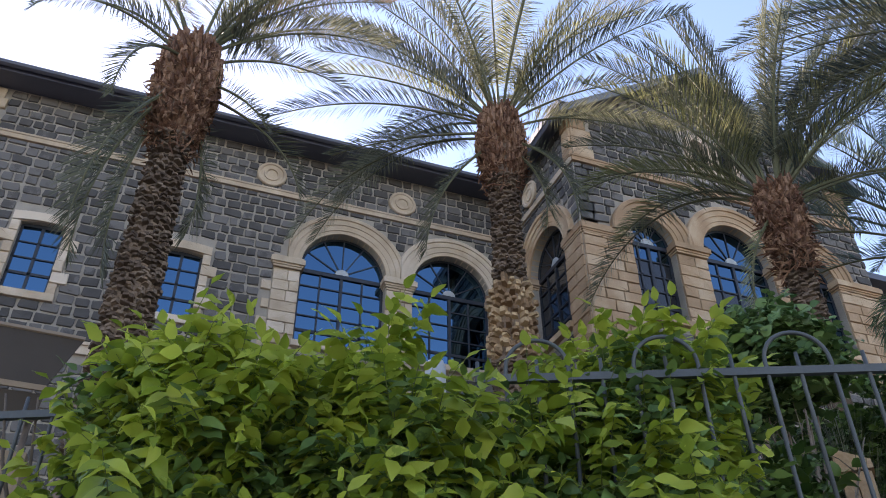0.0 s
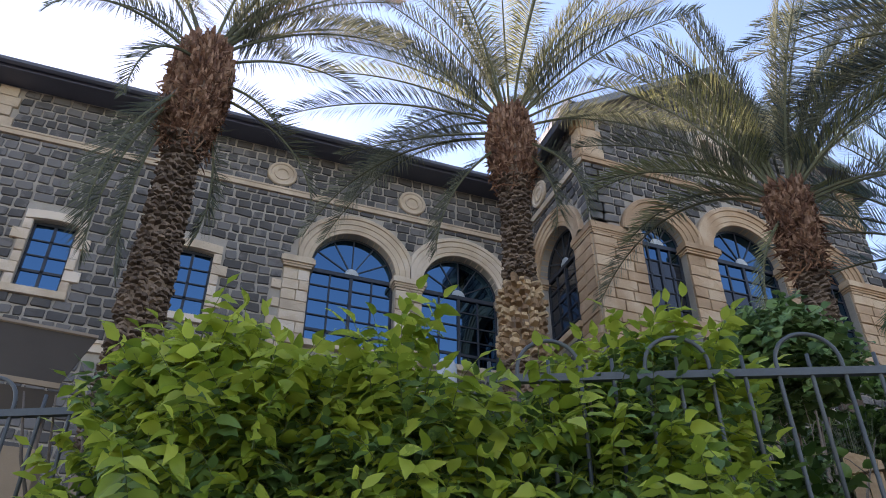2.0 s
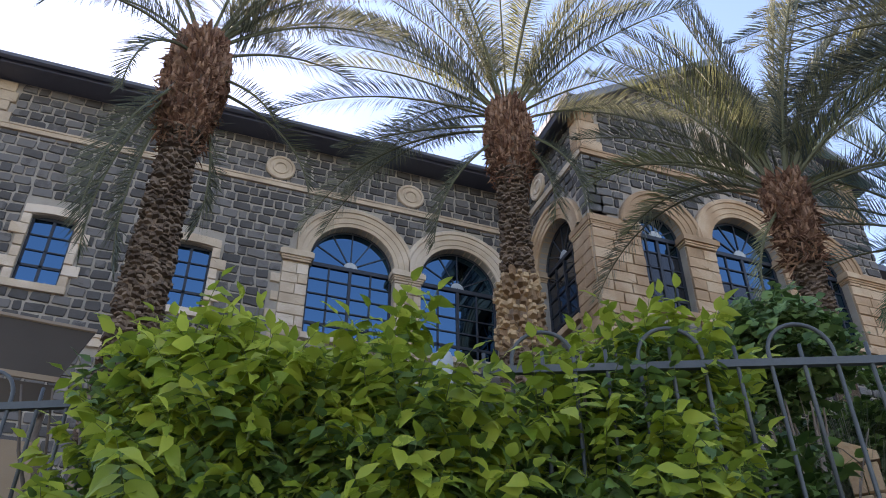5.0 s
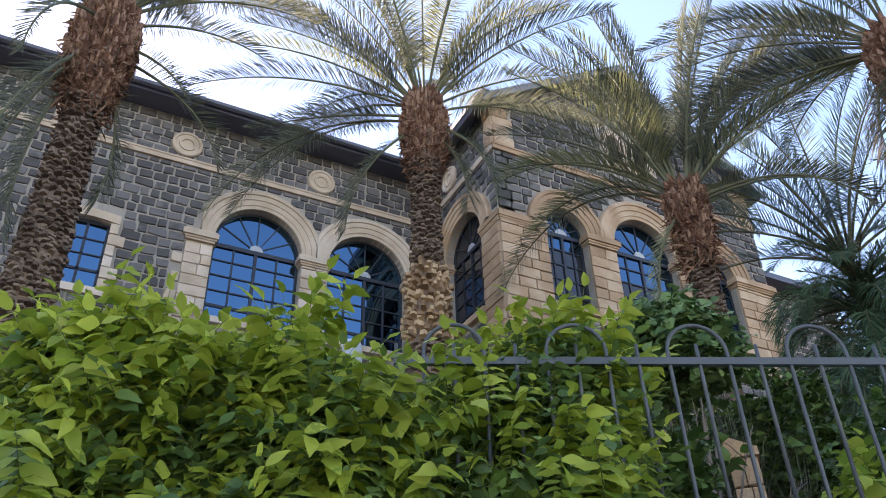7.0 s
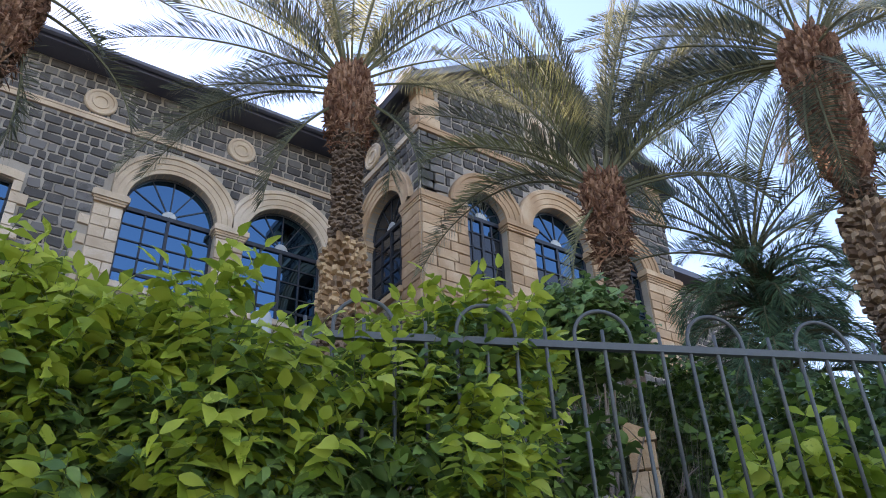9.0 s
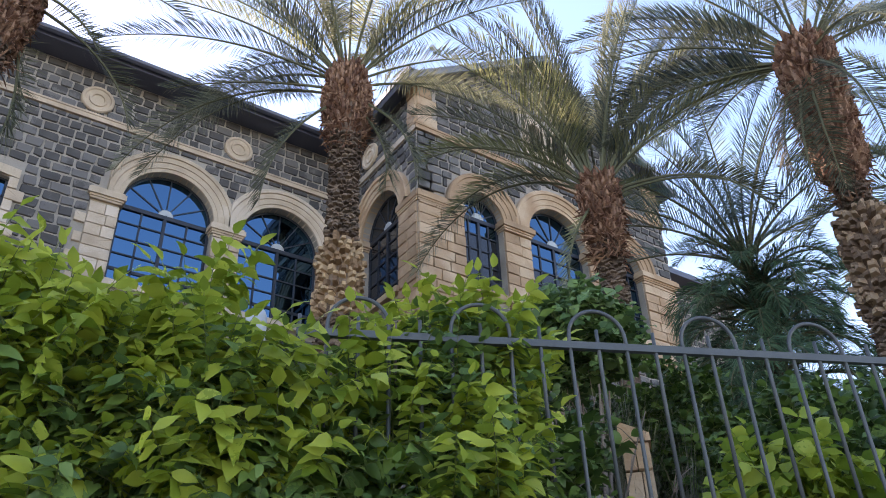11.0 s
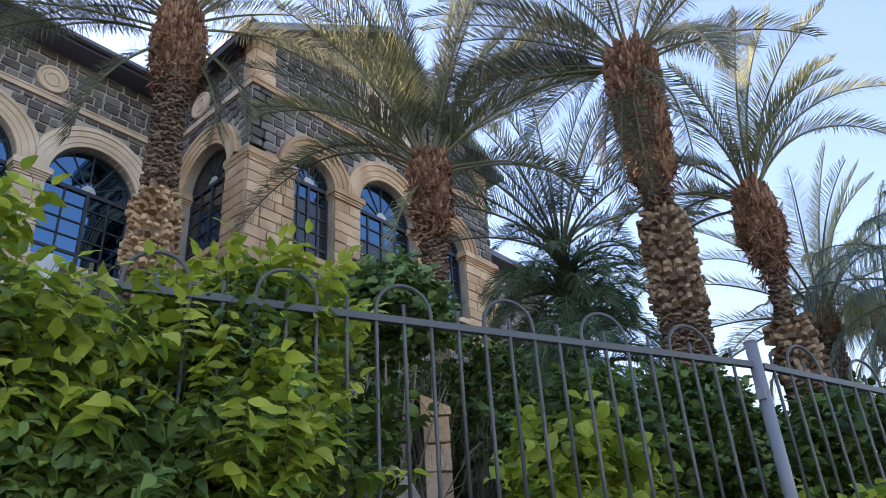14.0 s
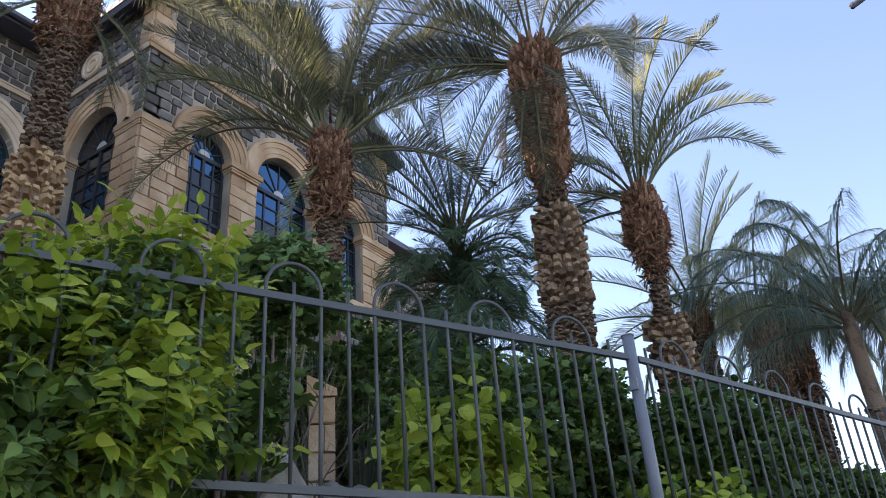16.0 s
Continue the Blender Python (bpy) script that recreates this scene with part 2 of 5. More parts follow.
setting("retaining_wall", kerbwall, M_ROCK, "low pale rough stone retaining wall under the fence", "wall")
pv = [a0 - FN * 0.15, a1 - FN * 0.15, a1 - FN * 6, a0 - FN * 6]
pv = [pv[0], pv[1], a2 - FN2 * 0.15, a2 - FN2 * 6, a1 - FN * 6, pv[3]]
setting("pavement", Build().add([(v.x, v.y, z) for z in (0.0, 0.12) for v in pv], [(6, 7, 10, 11), (7, 8, 9, 10)] + [(i, (i + 1) % 6, 6 + (i + 1) % 6, 6 + i) for i in range(6)]), M_PAVING, "grey concrete pavement with a kerb along the wall", "pavement")


# ---- the building ----
from mathutils import geometry
Z0, EAVE, COURSE = GROUND, 14.85, 0.245
SPRING, SILL = 11.70, 9.66


class Wall:
    """A wall plane: u runs along it, n points out of it."""
    def __init__(self, o, u):
        self.o, self.u = Vector(o), Vector(u).normalized()
        self.n = Vector((self.u.y, -self.u.x, 0))

    def at(self, u, z, d=0.0):
        return self.o + self.u * u + self.n * d + Vector((0, 0, z))

    def frame_at(self, u, z, d=0.0):
        m = Matrix((self.u, -self.n, (0, 0, 1))).transposed().to_4x4()
        return Matrix.Translation(self.at(u, z, d)) @ m


def arch_loop(c, r, z0, zs, k=20):
    pts = [(c - r, z0), (c + r, z0)]
    return pts + [(c + r * math.cos(math.pi * i / k), zs + r * math.sin(math.pi * i / k)) for i in range(k + 1)]


def rect_loop(a, b, z0, z1, rise=0.06, k=6):
    return [(a, z0), (b, z0)] + [(b + (a - b) * i / k, z1 + rise * math.sin(math.pi * i / k)) for i in range(k + 1)]


def wall_slab(w, outline, holes, thick=0.45):
    loops = [outline] + holes
    flat = [p for lp in loops for p in lp]
    tris = geometry.tessellate_polygon([[Vector((a, b, 0)) for a, b in lp] for lp in loops])
    b = Build()
    nv = len(flat)
    b.add([tuple(w.at(a, z, -0.02)) for a, z in flat] + [tuple(w.at(a, z, -thick)) for a, z in flat],
          [tuple(t) for t in tris] + [tuple(nv + i for i in reversed(t)) for t in tris])
    k = 0
    for lp in loops:
        m = len(lp)
        for i in range(m):
            j = (i + 1) % m
            b.f.append((k + i, k + j, nv + k + j, nv + k + i))
        k += m
    return b


def stone_template(seed, wob=0.085, cham=0.07, cut=0.13):
    """A rough-faced block with cut corners, one wide, one high, one deep."""
    r = random.Random(seed)
    b = Build()
    j = lambda s: r.uniform(-s, s)
    rim = []
    for (x, z), (ax, az) in zip([(-0.5, -0.5), (0.5, -0.5), (0.5, 0.5), (-0.5, 0.5)], [(1, -1), (-1, -1), (-1, 1), (1, 1)]):
        c1, c2 = cut * r.uniform(0.4, 1.4), cut * r.uniform(0.4, 1.4)
        p, q = (x + (1 if x < 0 else -1) * c1 * 0.6, z), (x, z + (1 if z < 0 else -1) * c2)
        rim += [q, p] if (x < 0) == (z < 0) else [p, q]
    rim = [(x + j(wob * 0.6), z + j(wob)) for x, z in rim]
    n = len(rim)
    v = [(x, 0.0, z) for x, z in rim] + [(x, -0.55, z) for x, z in rim]
    v += [(x * (1 - cham * 0.8) + j(0.015), -0.92 + j(0.14), z * (1 - cham * 1.5) + j(0.02)) for x, z in rim] + [(j(0.12), -1.0 + j(0.2), j(0.12))]
    f = []
    for k in range(n):
        m = (k + 1) % n
        f += [(k, m, n + m, n + k), (n + k, n + m, 2 * n + m, 2 * n + k), (2 * n + k, 2 * n + m, 3 * n)]
    return b.add(v, f)


ROUGH = [stone_template(s) for s in range(12)]
DRESSED = [stone_template(50 + s, 0.014, 0.035, 0.03) for s in range(6)]
SHARED = {}


def stones(w, cells, parent, mat, templates, near, limit=300, name="stone", depth=0.020):
    """Blocks of a wall: those nearest to a place are objects, the rest is one joined mesh."""
    cells = sorted(cells, key=lambda c: ((c[0] + c[1]) / 2 - near[0]) ** 2 + ((c[2] + c[3]) / 2 - near[1]) ** 2)
    rest = Build()
    for k, (u0, u1, z0, z1) in enumerate(cells):
        t = rng.randrange(len(templates))
        d = depth * rng.uniform(0.75, 1.3)
        m = w.frame_at((u0 + u1) / 2, (z0 + z1) / 2, -0.02) @ Matrix.Diagonal((u1 - u0, d + 0.02, z1 - z0, 1))
        if k < limit:
            key = (id(templates), t, mat.name)
            if key not in SHARED:
                SHARED[key] = templates[t].mesh(name, mat)
            ob = new(name, SHARED[key])
            ob.parent = parent
            ob.matrix_basis = m
        else:
            rest.add([tuple(m @ Vector(p)) for p in templates[t].v], templates[t].f)
    if rest.v:
        part("stonework", rest, mat, parent, "coursed stones of the rest of the wall", kind="stuff")


def courses(u_lo, u_hi, z_lo, z_hi, blocked, course=COURSE, lengths=(0.20, 0.44), joint=0.046, top=None):
    """Cells of coursed masonry; blocked(u0, u1, z0, z1) gives back the stretches of u taken by other things."""
    out = []
    z = z_lo
    while z < z_hi - 0.05:
        h = course * rng.uniform(0.94, 1.06)
        z1 = min(z + h, z_hi)
        spans = [(u_lo, u_hi)]
        if top:
            a, b = top(z1)
            spans = [(max(u_lo, a), min(u_hi, b))]
        for p, q in blocked(z, z1):
            nxt = []
            for a, b in spans:
                if q <= a or p >= b:
                    nxt.append((a, b))
                else:
                    if p > a: nxt.append((a, p))
                    if q < b: nxt.append((q, b))
            spans = nxt
        for a, b in spans:
            if b - a < 0.07:
                continue
            u = a
            while u < b - 0.02:
                L = rng.uniform(*lengths)
                if b - (u + L) < lengths[0] * 0.6:
                    L = b - u
                out.append((u + joint / 2, u + L - joint / 2, z + joint / 2, z1 - joint / 2))
                u += L
        z = z1
    return out


def arch_blocks(c, r_out, r_in=1.02):
    """Stretch of a course covered by an arch, its piers left to the caller."""
    def f(z0, z1):
        if z1 < SILL - 0.12:
            return []
        if z0 < SPRING:
            return [(c - r_in, c + r_in)]
        dz = z0 - SPRING
        if dz >= r_out:
            return []
        h = math.sqrt(r_out ** 2 - dz ** 2)
        return [(c - h, c + h)]
    return f


def rect_block(a, b, z0, z1):
    return lambda p, q: [(a, b)] if q > z0 + 0.02 and p < z1 - 0.02 else []


R_IN, R_OUT = 1.02, 1.50


def sweep_arch(w, c, prof, z=SPRING, k=28, stop=None):
    """A moulding swept round a half circle; prof: (radius, stand-out) pairs. stop: half-width at which neighbours meet."""
    b = Build()
    n = len(prof)
    for i in range(k + 1):
        a = math.pi * i / k
        for r, d in prof:
            u = r * math.cos(a)
            if stop is not None:
                u = max(-stop, min(stop, u))
            b.v.append(tuple(w.at(c + u, z + r * math.sin(a), d)))
    for i in range(k):
        for j in range(n - 1):
            q = i * n + j
            b.f.append((q, q + 1, q + n + 1, q + n))
    return b


ARCH_PROF = [(0.0, -0.26), (0.0, 0.03), (0.09, 0.035), (0.095, 0.055), (0.23, 0.06), (0.235, 0.085), (0.36, 0.09), (0.37, 0.125), (0.45, 0.13), (0.48, 0.10), (0.48, -0.02)]


def arched_window(name, w, c, mat, label, sill=True, R_IN=1.02, stop=1.352, dark_rows=0):
    """A large round-headed window: glazed frame with a fan light, arch moulding, sill."""
    t = thing(name, w.at(c, SILL), label, "window", "arched windows", "structure")
    base = Matrix.Translation(-t.location)
    def put(nm, b, m, lab="", smooth=False):
        ob = part(nm, b, m, t, lab, smooth)
        ob.matrix_basis = base
        return ob
    put("archivolt", sweep_arch(w, c, [(q + R_IN, d) for q, d in ARCH_PROF], stop=stop), mat, "moulded pale limestone arch")
    D = -0.24
    fb = Build()
    F = w.frame_at(c, 0, D)
    def bar(u0, u1, z0, z1, d0=-0.03, d1=0.03):
        fb.obox(F, (u0, d0, z0), (u1, d1, z1))
    zt = SPRING - 0.06
    bar(-R_IN, -R_IN + 0.06, SILL, SPRING); bar(R_IN - 0.06, R_IN, SILL, SPRING); bar(-R_IN, R_IN, SILL, SILL + 0.06)
    bar(-R_IN, R_IN, zt - 0.05, zt + 0.05, -0.05, 0.04)
    mid = (R_IN - 0.01) / 2
    cols, rows = [-R_IN + 0.06, -mid, 0.0, mid, R_IN - 0.06], 5
    for x in (-mid, mid):
        bar(x - 0.02, x + 0.02, SILL + 0.06, zt - 0.05)
    bar(-0.035, 0.035, SILL + 0.06, zt - 0.05, -0.04, 0.04)
    zs = [SILL + 0.06, 10.09, 10.47, 10.86, 11.25, zt - 0.05]
    for k, z in enumerate(zs[1:-1]):
        half = 0.034 if k == 0 else 0.015
        bar(-R_IN + 0.06, R_IN - 0.06, z - half, z + half)
    n, zc = 6, zt + 0.05
    for i in range(1, n):
        a = math.pi * i / n
        m = F @ Matrix.Translation((0, 0, zc)) @ Matrix.Rotation(-a, 4, "Y")
        fb.obox(m, (0.16, -0.025, -0.014), (R_IN - 0.03, 0.025, 0.014))
    ring = sweep_arch(w, c, [(R_IN - 0.055, D - 0.03), (R_IN - 0.055, D + 0.03), (R_IN, D + 0.03)])
    fb.add(ring.v, ring.f)
    put("window_frame", fb, M_FRAME, "dark metal glazing bars")
    hub = sweep_arch(w, c, [(0.02, D + 0.035), (0.13, D + 0.045), (0.17, D + 0.03), (0.17, D - 0.02)], zc, 12)
    put("fan_hub", hub, M_HUB, "pale half-round hub of the fan light", True)
    r = random.Random(name)
    for i in range(4):
        for j in range(rows):
            p = Build()
            tl = Matrix.Rotation(r.uniform(-0.006, 0.006), 4, "X") @ Matrix.Rotation(r.uniform(-0.006, 0.006), 4, "Z")
            cu, cz = (cols[i] + cols[i + 1]) / 2, (zs[j] + zs[j + 1]) / 2
            hu, hz = (cols[i + 1] - cols[i]) / 2, (zs[j + 1] - zs[j]) / 2
            p.obox(F @ Matrix.Translation((cu, 0, cz)) @ tl, (-hu, -0.004, -hz), (hu, 0.004, hz))
            # darker glass paints shade on the side and dark reflections in lower rows
            put("pane", p, M_GLASS_DARK if w is SIDE or j < dark_rows else M_GLASS)
    for i in range(n):
        aa = [math.pi * (i + s / 4) / n for s in range(5)]
        p = Build()
        o = [(0.15, aa[0]), *[(R_IN - 0.02, a) for a in aa], (0.15, aa[-1])]
        tilt = r.uniform(-0.004, 0.004)
        pts = [(rr * math.cos(a), rr * math.sin(a)) for rr, a in o]
        k = len(pts)
        p.add([tuple(F @ Vector((u, dd + tilt * u, zc + z))) for dd in (-0.004, 0.004) for u, z in pts],
              [tuple(range(k)), tuple(reversed(range(k, 2 * k)))] + [(q, (q + 1) % k, k + (q + 1) % k, k + q) for q in range(k)])
        put("pane", p, M_GLASS_DARK if w is SIDE else M_GLASS)
    if sill:
        sb = Build().obox(w.frame_at(c, SILL, 0), (-R_IN - 0.05, -0.12, -0.14), (R_IN + 0.05, 0.28, 0.0))
        put("window_sill", sb, mat, "pale stone sill")
    # a dark panel stands for the unlit room, its shade put into the colour
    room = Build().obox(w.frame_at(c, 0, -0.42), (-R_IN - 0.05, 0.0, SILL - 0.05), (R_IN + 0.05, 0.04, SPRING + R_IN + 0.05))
    put("blind", room, M_INSIDE, "dark panel standing in for the unlit room")
    return t


def pier(name, w, u0, u1, mat, label, z0=SILL - 0.9, proud=1.0):
    """Dressed limestone pier with a moulded capital at the spring of the arches."""
    t = thing(name, (0, 0, 0), label, "pier", "arcade piers", "structure")
    part("core", Build().obox(w.frame_at(0, 0, 0), (u0 + 0.01, -0.0, z0), (u1 - 0.01, 0.3, SPRING)), M_JOINT, t)
    cells = courses(u0, u1, z0, SPRING - 0.24, lambda a, b: [], 0.265, (0.33, 0.60), 0.014)
    stones(w, cells, t, mat, DRESSED, ((u0 + u1) / 2, 11), 300, "stone", 0.045)
    if proud:
        F = w.frame_at(0, 0, 0)
        b = Build()
        for z, h, d in ((SPRING - 0.24, 0.05, 0.07), (SPRING - 0.19, 0.05, 0.095), (SPRING - 0.14, 0.13, 0.135), (SPRING - 0.01, 0.05, 0.10)):
            d *= proud
            b.obox(F, (u0 - d + 0.05 * proud, -d, z), (u1 + d - 0.05 * proud, 0.25, z + h))
        part("capital", b, mat, t, "moulded limestone capital")
    return t


def small_window(name, w, a, b, z0, z1, label):
    """A sash-like window with toothed limestone surround."""
    t = thing(name, (0, 0, 0), label, "window", "small windows", "structure")
    F = w.frame_at(0, 0, -0.16)
    fb = Build()
    bar = lambda u0, u1, p, q, d=0.03: fb.obox(F, (u0, -d, p), (u1, d, q))
    bar(a, a + 0.05, z0, z1 + 0.05); bar(b - 0.05, b, z0, z1 + 0.05); bar(a, b, z0, z0 + 0.05); bar(a, b, z1 - 0.02, z1 + 0.08)
    c = (a + b) / 2
    bar(c - 0.03, c + 0.03, z0, z1)
    zs = [z0 + 0.05, z0 + 0.29 * (z1 - z0), z0 + 0.52 * (z1 - z0), z0 + 0.75 * (z1 - z0), z1]
    for k, z in enumerate(zs[1:-1]):
        bar(a, b, z - (0.028 if k == 0 else 0.014), z + (0.028 if k == 0 else 0.014))
    part("window_frame", fb, M_FRAME, t, "dark metal glazing bars")
    r = random.Random(name)
    for p, q in ((a + 0.05, c), (c, b - 0.05)):
        for k in range(4):
            tl = Matrix.Rotation(r.uniform(-0.008, 0.008), 4, "X") @ Matrix.Rotation(r.uniform(-0.008, 0.008), 4, "Z")
            hu, hz = (q - p) / 2, (zs[k + 1] - zs[k]) / 2 + 0.01
            part("pane", Build().obox(F @ Matrix.Translation(((p + q) / 2, 0, (zs[k] + zs[k + 1]) / 2)) @ tl, (-hu, -0.004, -hz), (hu, 0.004, hz)), M_GLASS, t)
    cells = []
    z, k = z0 - 0.02, 0
    while z < z1 - 0.05:
        h = min(0.27, z1 - z)
        wd = 0.33 if k % 3 == 1 else 0.17
        cells += [(a - wd, a, z + 0.006, z + h - 0.006), (b, b + wd, z + 0.006, z + h - 0.006)]
        z += h; k += 1
    stones(w, cells, t, M_LIME, DRESSED, (c, z1), 300, "surround_stone", 0.055)
    lb = Build()
    k = 6
    lo = [(a - 0.17 + (b - a + 0.34) * i / k, z1 + 0.06 * math.sin(math.pi * i / k)) for i in range(k + 1)]
    hi = [(u, z1 + 0.21 + 0.05 * math.sin(math.pi * i / k)) for i, (u, _) in enumerate(lo)]
    pts = lo + hi[::-1]
    m = len(pts)
    lb.add([tuple(w.at(u, zz, d)) for d in (-0.15, 0.05) for u, zz in pts],
           [tuple(range(m)), tuple(reversed(range(m, 2 * m)))] + [(q, (q + 1) % m, m + (q + 1) % m, m + q) for q in range(m)])
    part("lintel", lb, M_LIME, t, "pale segmental stone lintel")
    part("window_sill", Build().obox(w.frame_at(0, 0, 0), (a - 0.18, -0.07, z0 - 0.17), (b + 0.18, 0.18, z0 - 0.005)), M_LIME, t, "pale stone sill")
    # dark sheet at the back in place of an unlit room
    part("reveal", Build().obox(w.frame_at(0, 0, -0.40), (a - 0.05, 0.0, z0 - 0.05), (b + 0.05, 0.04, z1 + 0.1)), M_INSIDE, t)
    return t


def roundel(name, w, u, z, mat):
    t = thing(name, (0, 0, 0), "pale limestone roundel with a raised rim", "roundel", "roundels", "structure")
    prof = [(0.0, 0.03), (0.13, 0.035), (0.145, 0.07), (0.19, 0.075), (0.20, 0.045), (0.27, 0.05), (0.29, 0.08), (0.34, 0.08), (0.36, 0.05), (0.36, -0.02)]
    b = Build()
    k, n = 32, len(prof)
    for i in range(k):
        a = 2 * math.pi * i / k
        for r, d in prof:
            b.v.append(tuple(w.at(u + r * math.cos(a), z + r * math.sin(a), d)))
    for i in range(k):
        for j in range(n - 1):
            p, q = i * n + j, ((i + 1) % k) * n + j
            b.f.append((p, p + 1, q + 1, q))
    part("disc", b, mat, t)
    return t


WX0, WX1, WY = 7.78, 15.95, 11.4        # the gabled wing: its sides and its front
MAIN = Wall((0, 15.0, 0), (1, 0, 0))
SIDE = Wall((WX0, 15.0, 0), (0, -1, 0))       # u = 15 - y
FRONT = Wall((0, WY, 0), (1, 0, 0))
STRING = (13.46, 13.62)

# main wall
A1, A2 = 3.49, 6.20
small = [(-6.98, -6.12), (-3.35, -2.49), (-0.54, 0.32)]
ZW0, ZW1 = 9.80, 11.40
holes = [arch_loop(c, R_IN, SILL, SPRING) for c in (A1, A2)] + [rect_loop(a, b, ZW0, ZW1) for a, b in small]
main = setting("wall_main", wall_slab(MAIN, [(-9, Z0), (WX0 + 0.2, Z0), (WX0 + 0.2, EAVE + 0.2), (-9, EAVE + 0.2)], holes), M_MORTAR, "dark basalt block wall with wide grey mortar joints", "wall")
blk = [arch_blocks(A1, R_OUT), arch_blocks(A2, R_OUT), rect_block(1.86, A1 - R_IN, SILL - 0.9, SPRING), rect_block(A1 + R_IN, A2 - R_IN, SILL - 0.9, SPRING), rect_block(A2 + R_IN, WX0, SILL - 0.9, SPRING), rect_block(-9, WX0, *STRING)]
for a, b in small:
    blk.append(rect_block(a - 0.20, b + 0.20, ZW0 - 0.17, ZW1 + 0.24))
QUOINS = [(-4.95, -4.45), (-1.35, -0.95)]
for k in range(5):
    blk.append(rect_block(1.62, 1.87, 8.95 + 0.47 * k, 9.18 + 0.47 * k))
for a, b in QUOINS:
    blk.append(rect_block(a, b, STRING[1], EAVE))
blk.append(rect_block(-9, 1.2, 8.62, 8.86))
taken = lambda z0, z1: [s for f in blk for s in f(z0, z1)]
stones(MAIN, courses(-9, WX0 + 0.02, Z0 + 0.02, STRING[0], taken) + courses(-9, WX0 + 0.02, STRING[1], EAVE + 0.02, taken), main, M_BASALT, ROUGH, (1.2, 12.6))
for k, (a, b) in enumerate(small):
    small_window(f"window_{k + 1}", MAIN, a, b, ZW0, ZW1, "small blue-glazed window in a toothed limestone surround")
arched_window("window_4", MAIN, A1, M_LIME, "large round-headed window with blue reflecting panes")
teeth = thing("quoin_9", (0, 0, 0), "toothed limestone blocks bonding the pier into the basalt", "quoin", "", "structure")
stones(MAIN, [(1.86 - q, 1.855, 8.95 + 0.47 * k, 9.18 + 0.47 * k) for k, q in enumerate((0.2, 0.14, 0.24, 0.17, 0.22))], teeth, M_LIME, DRESSED, (1.7, 10), 300, "stone", 0.045)
arched_window("window_5", MAIN, A2, M_LIME, "large round-headed window reflecting the dark wing beside it")
pier("pier_1", MAIN, 1.86, A1 - R_IN, M_LIME, "pale limestone pier with toothed joints")
pier("pier_2", MAIN, A1 + R_IN, A2 - R_IN, M_LIME, "pale limestone pier between two arched windows")
pier("pier_3", MAIN, A2 + R_IN, WX0 - 0.02, M_LIME, "pale limestone pier in the inner corner")
roundel("roundel_1", MAIN, A1 + 1.37, 14.04, M_LIME)
roundel("roundel_2", MAIN, 1.52, 14.04, M_LIME)
roundel("roundel_3", MAIN, -6.6, 14.04, M_LIME)
for k, (a, b) in enumerate(QUOINS):
    q = thing(f"quoin_{k + 1}", (0, 0, 0), "pale limestone block under the eaves", "quoin", "", "structure")
    stones(MAIN, [(a, b - 0.1 * (i % 2), STRING[1] + 0.01 + i * 0.29, STRING[1] + 0.29 + i * 0.29) for i in range(4)], q, M_LIME, DRESSED, (a, 14), 300, "stone", 0.06)
s = Build().obox(MAIN.frame_at(0, 0, 0), (-9, -0.055, STRING[0]), (WX0, 0.03, STRING[1])).obox(MAIN.frame_at(0, 0, 0), (-9, -0.075, STRING[1] - 0.045), (WX0, 0.03, STRING[1] + 0.006))
setting("string_course_main", s, M_LIME, "thin pale limestone string course", "trim")
s = Build().obox(MAIN.frame_at(0, 0, 0), (-9, -0.06, 8.62), (1.2, 0.03, 8.86)).obox(MAIN.frame_at(0, 0, 0), (-9, -0.10, 8.80), (1.2, 0.03, 8.865))
setting("string_course_low", s, M_LIME, "warm limestone band between the storeys", "trim")

# side wall of the wing
AS, RS = 15.0 - 13.03, 0.86
holes = [arch_loop(AS, RS, SILL, SPRING)]
side = setting("wall_side", wall_slab(SIDE, [(0.0, Z0), (15.0 - WY - 0.02, Z0), (15.0 - WY - 0.02, EAVE + 0.2), (0.0, EAVE + 0.2)], holes), M_MORTAR, "short basalt side wall of the gabled wing", "wall")
blk_s = [arch_blocks(AS, RS + 0.48, RS), rect_block(0, AS - RS, SILL - 0.9, SPRING), rect_block(AS + RS, 4, SILL - 0.9, SPRING), rect_block(0, 4, *STRING), rect_block(3.28, 4, STRING[1], EAVE)]
tk = lambda a, b: [x for f in blk_s for x in f(a, b)]
stones(SIDE, courses(0.0, 15 - WY, Z0 + 0.02, STRING[0], tk) + courses(0.0, 15 - WY, STRING[1], EAVE + 0.02, tk), side, M_BASALT, ROUGH, (1.8, 13))
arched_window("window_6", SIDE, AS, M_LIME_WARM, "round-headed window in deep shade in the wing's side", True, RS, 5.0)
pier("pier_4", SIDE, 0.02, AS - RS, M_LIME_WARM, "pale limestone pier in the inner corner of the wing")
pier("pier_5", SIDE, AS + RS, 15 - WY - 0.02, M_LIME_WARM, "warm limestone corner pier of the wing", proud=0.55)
roundel("roundel_4", SIDE, 15 - 13.5, 14.05, M_LIME)
s = Build().obox(SIDE.frame_at(0, 0, 0), (0.08, -0.055, STRING[0]), (15 - WY, 0.03, STRING[1]))
setting("string_course_side", s, M_LIME, "pale limestone string course on the wing's side", "trim")

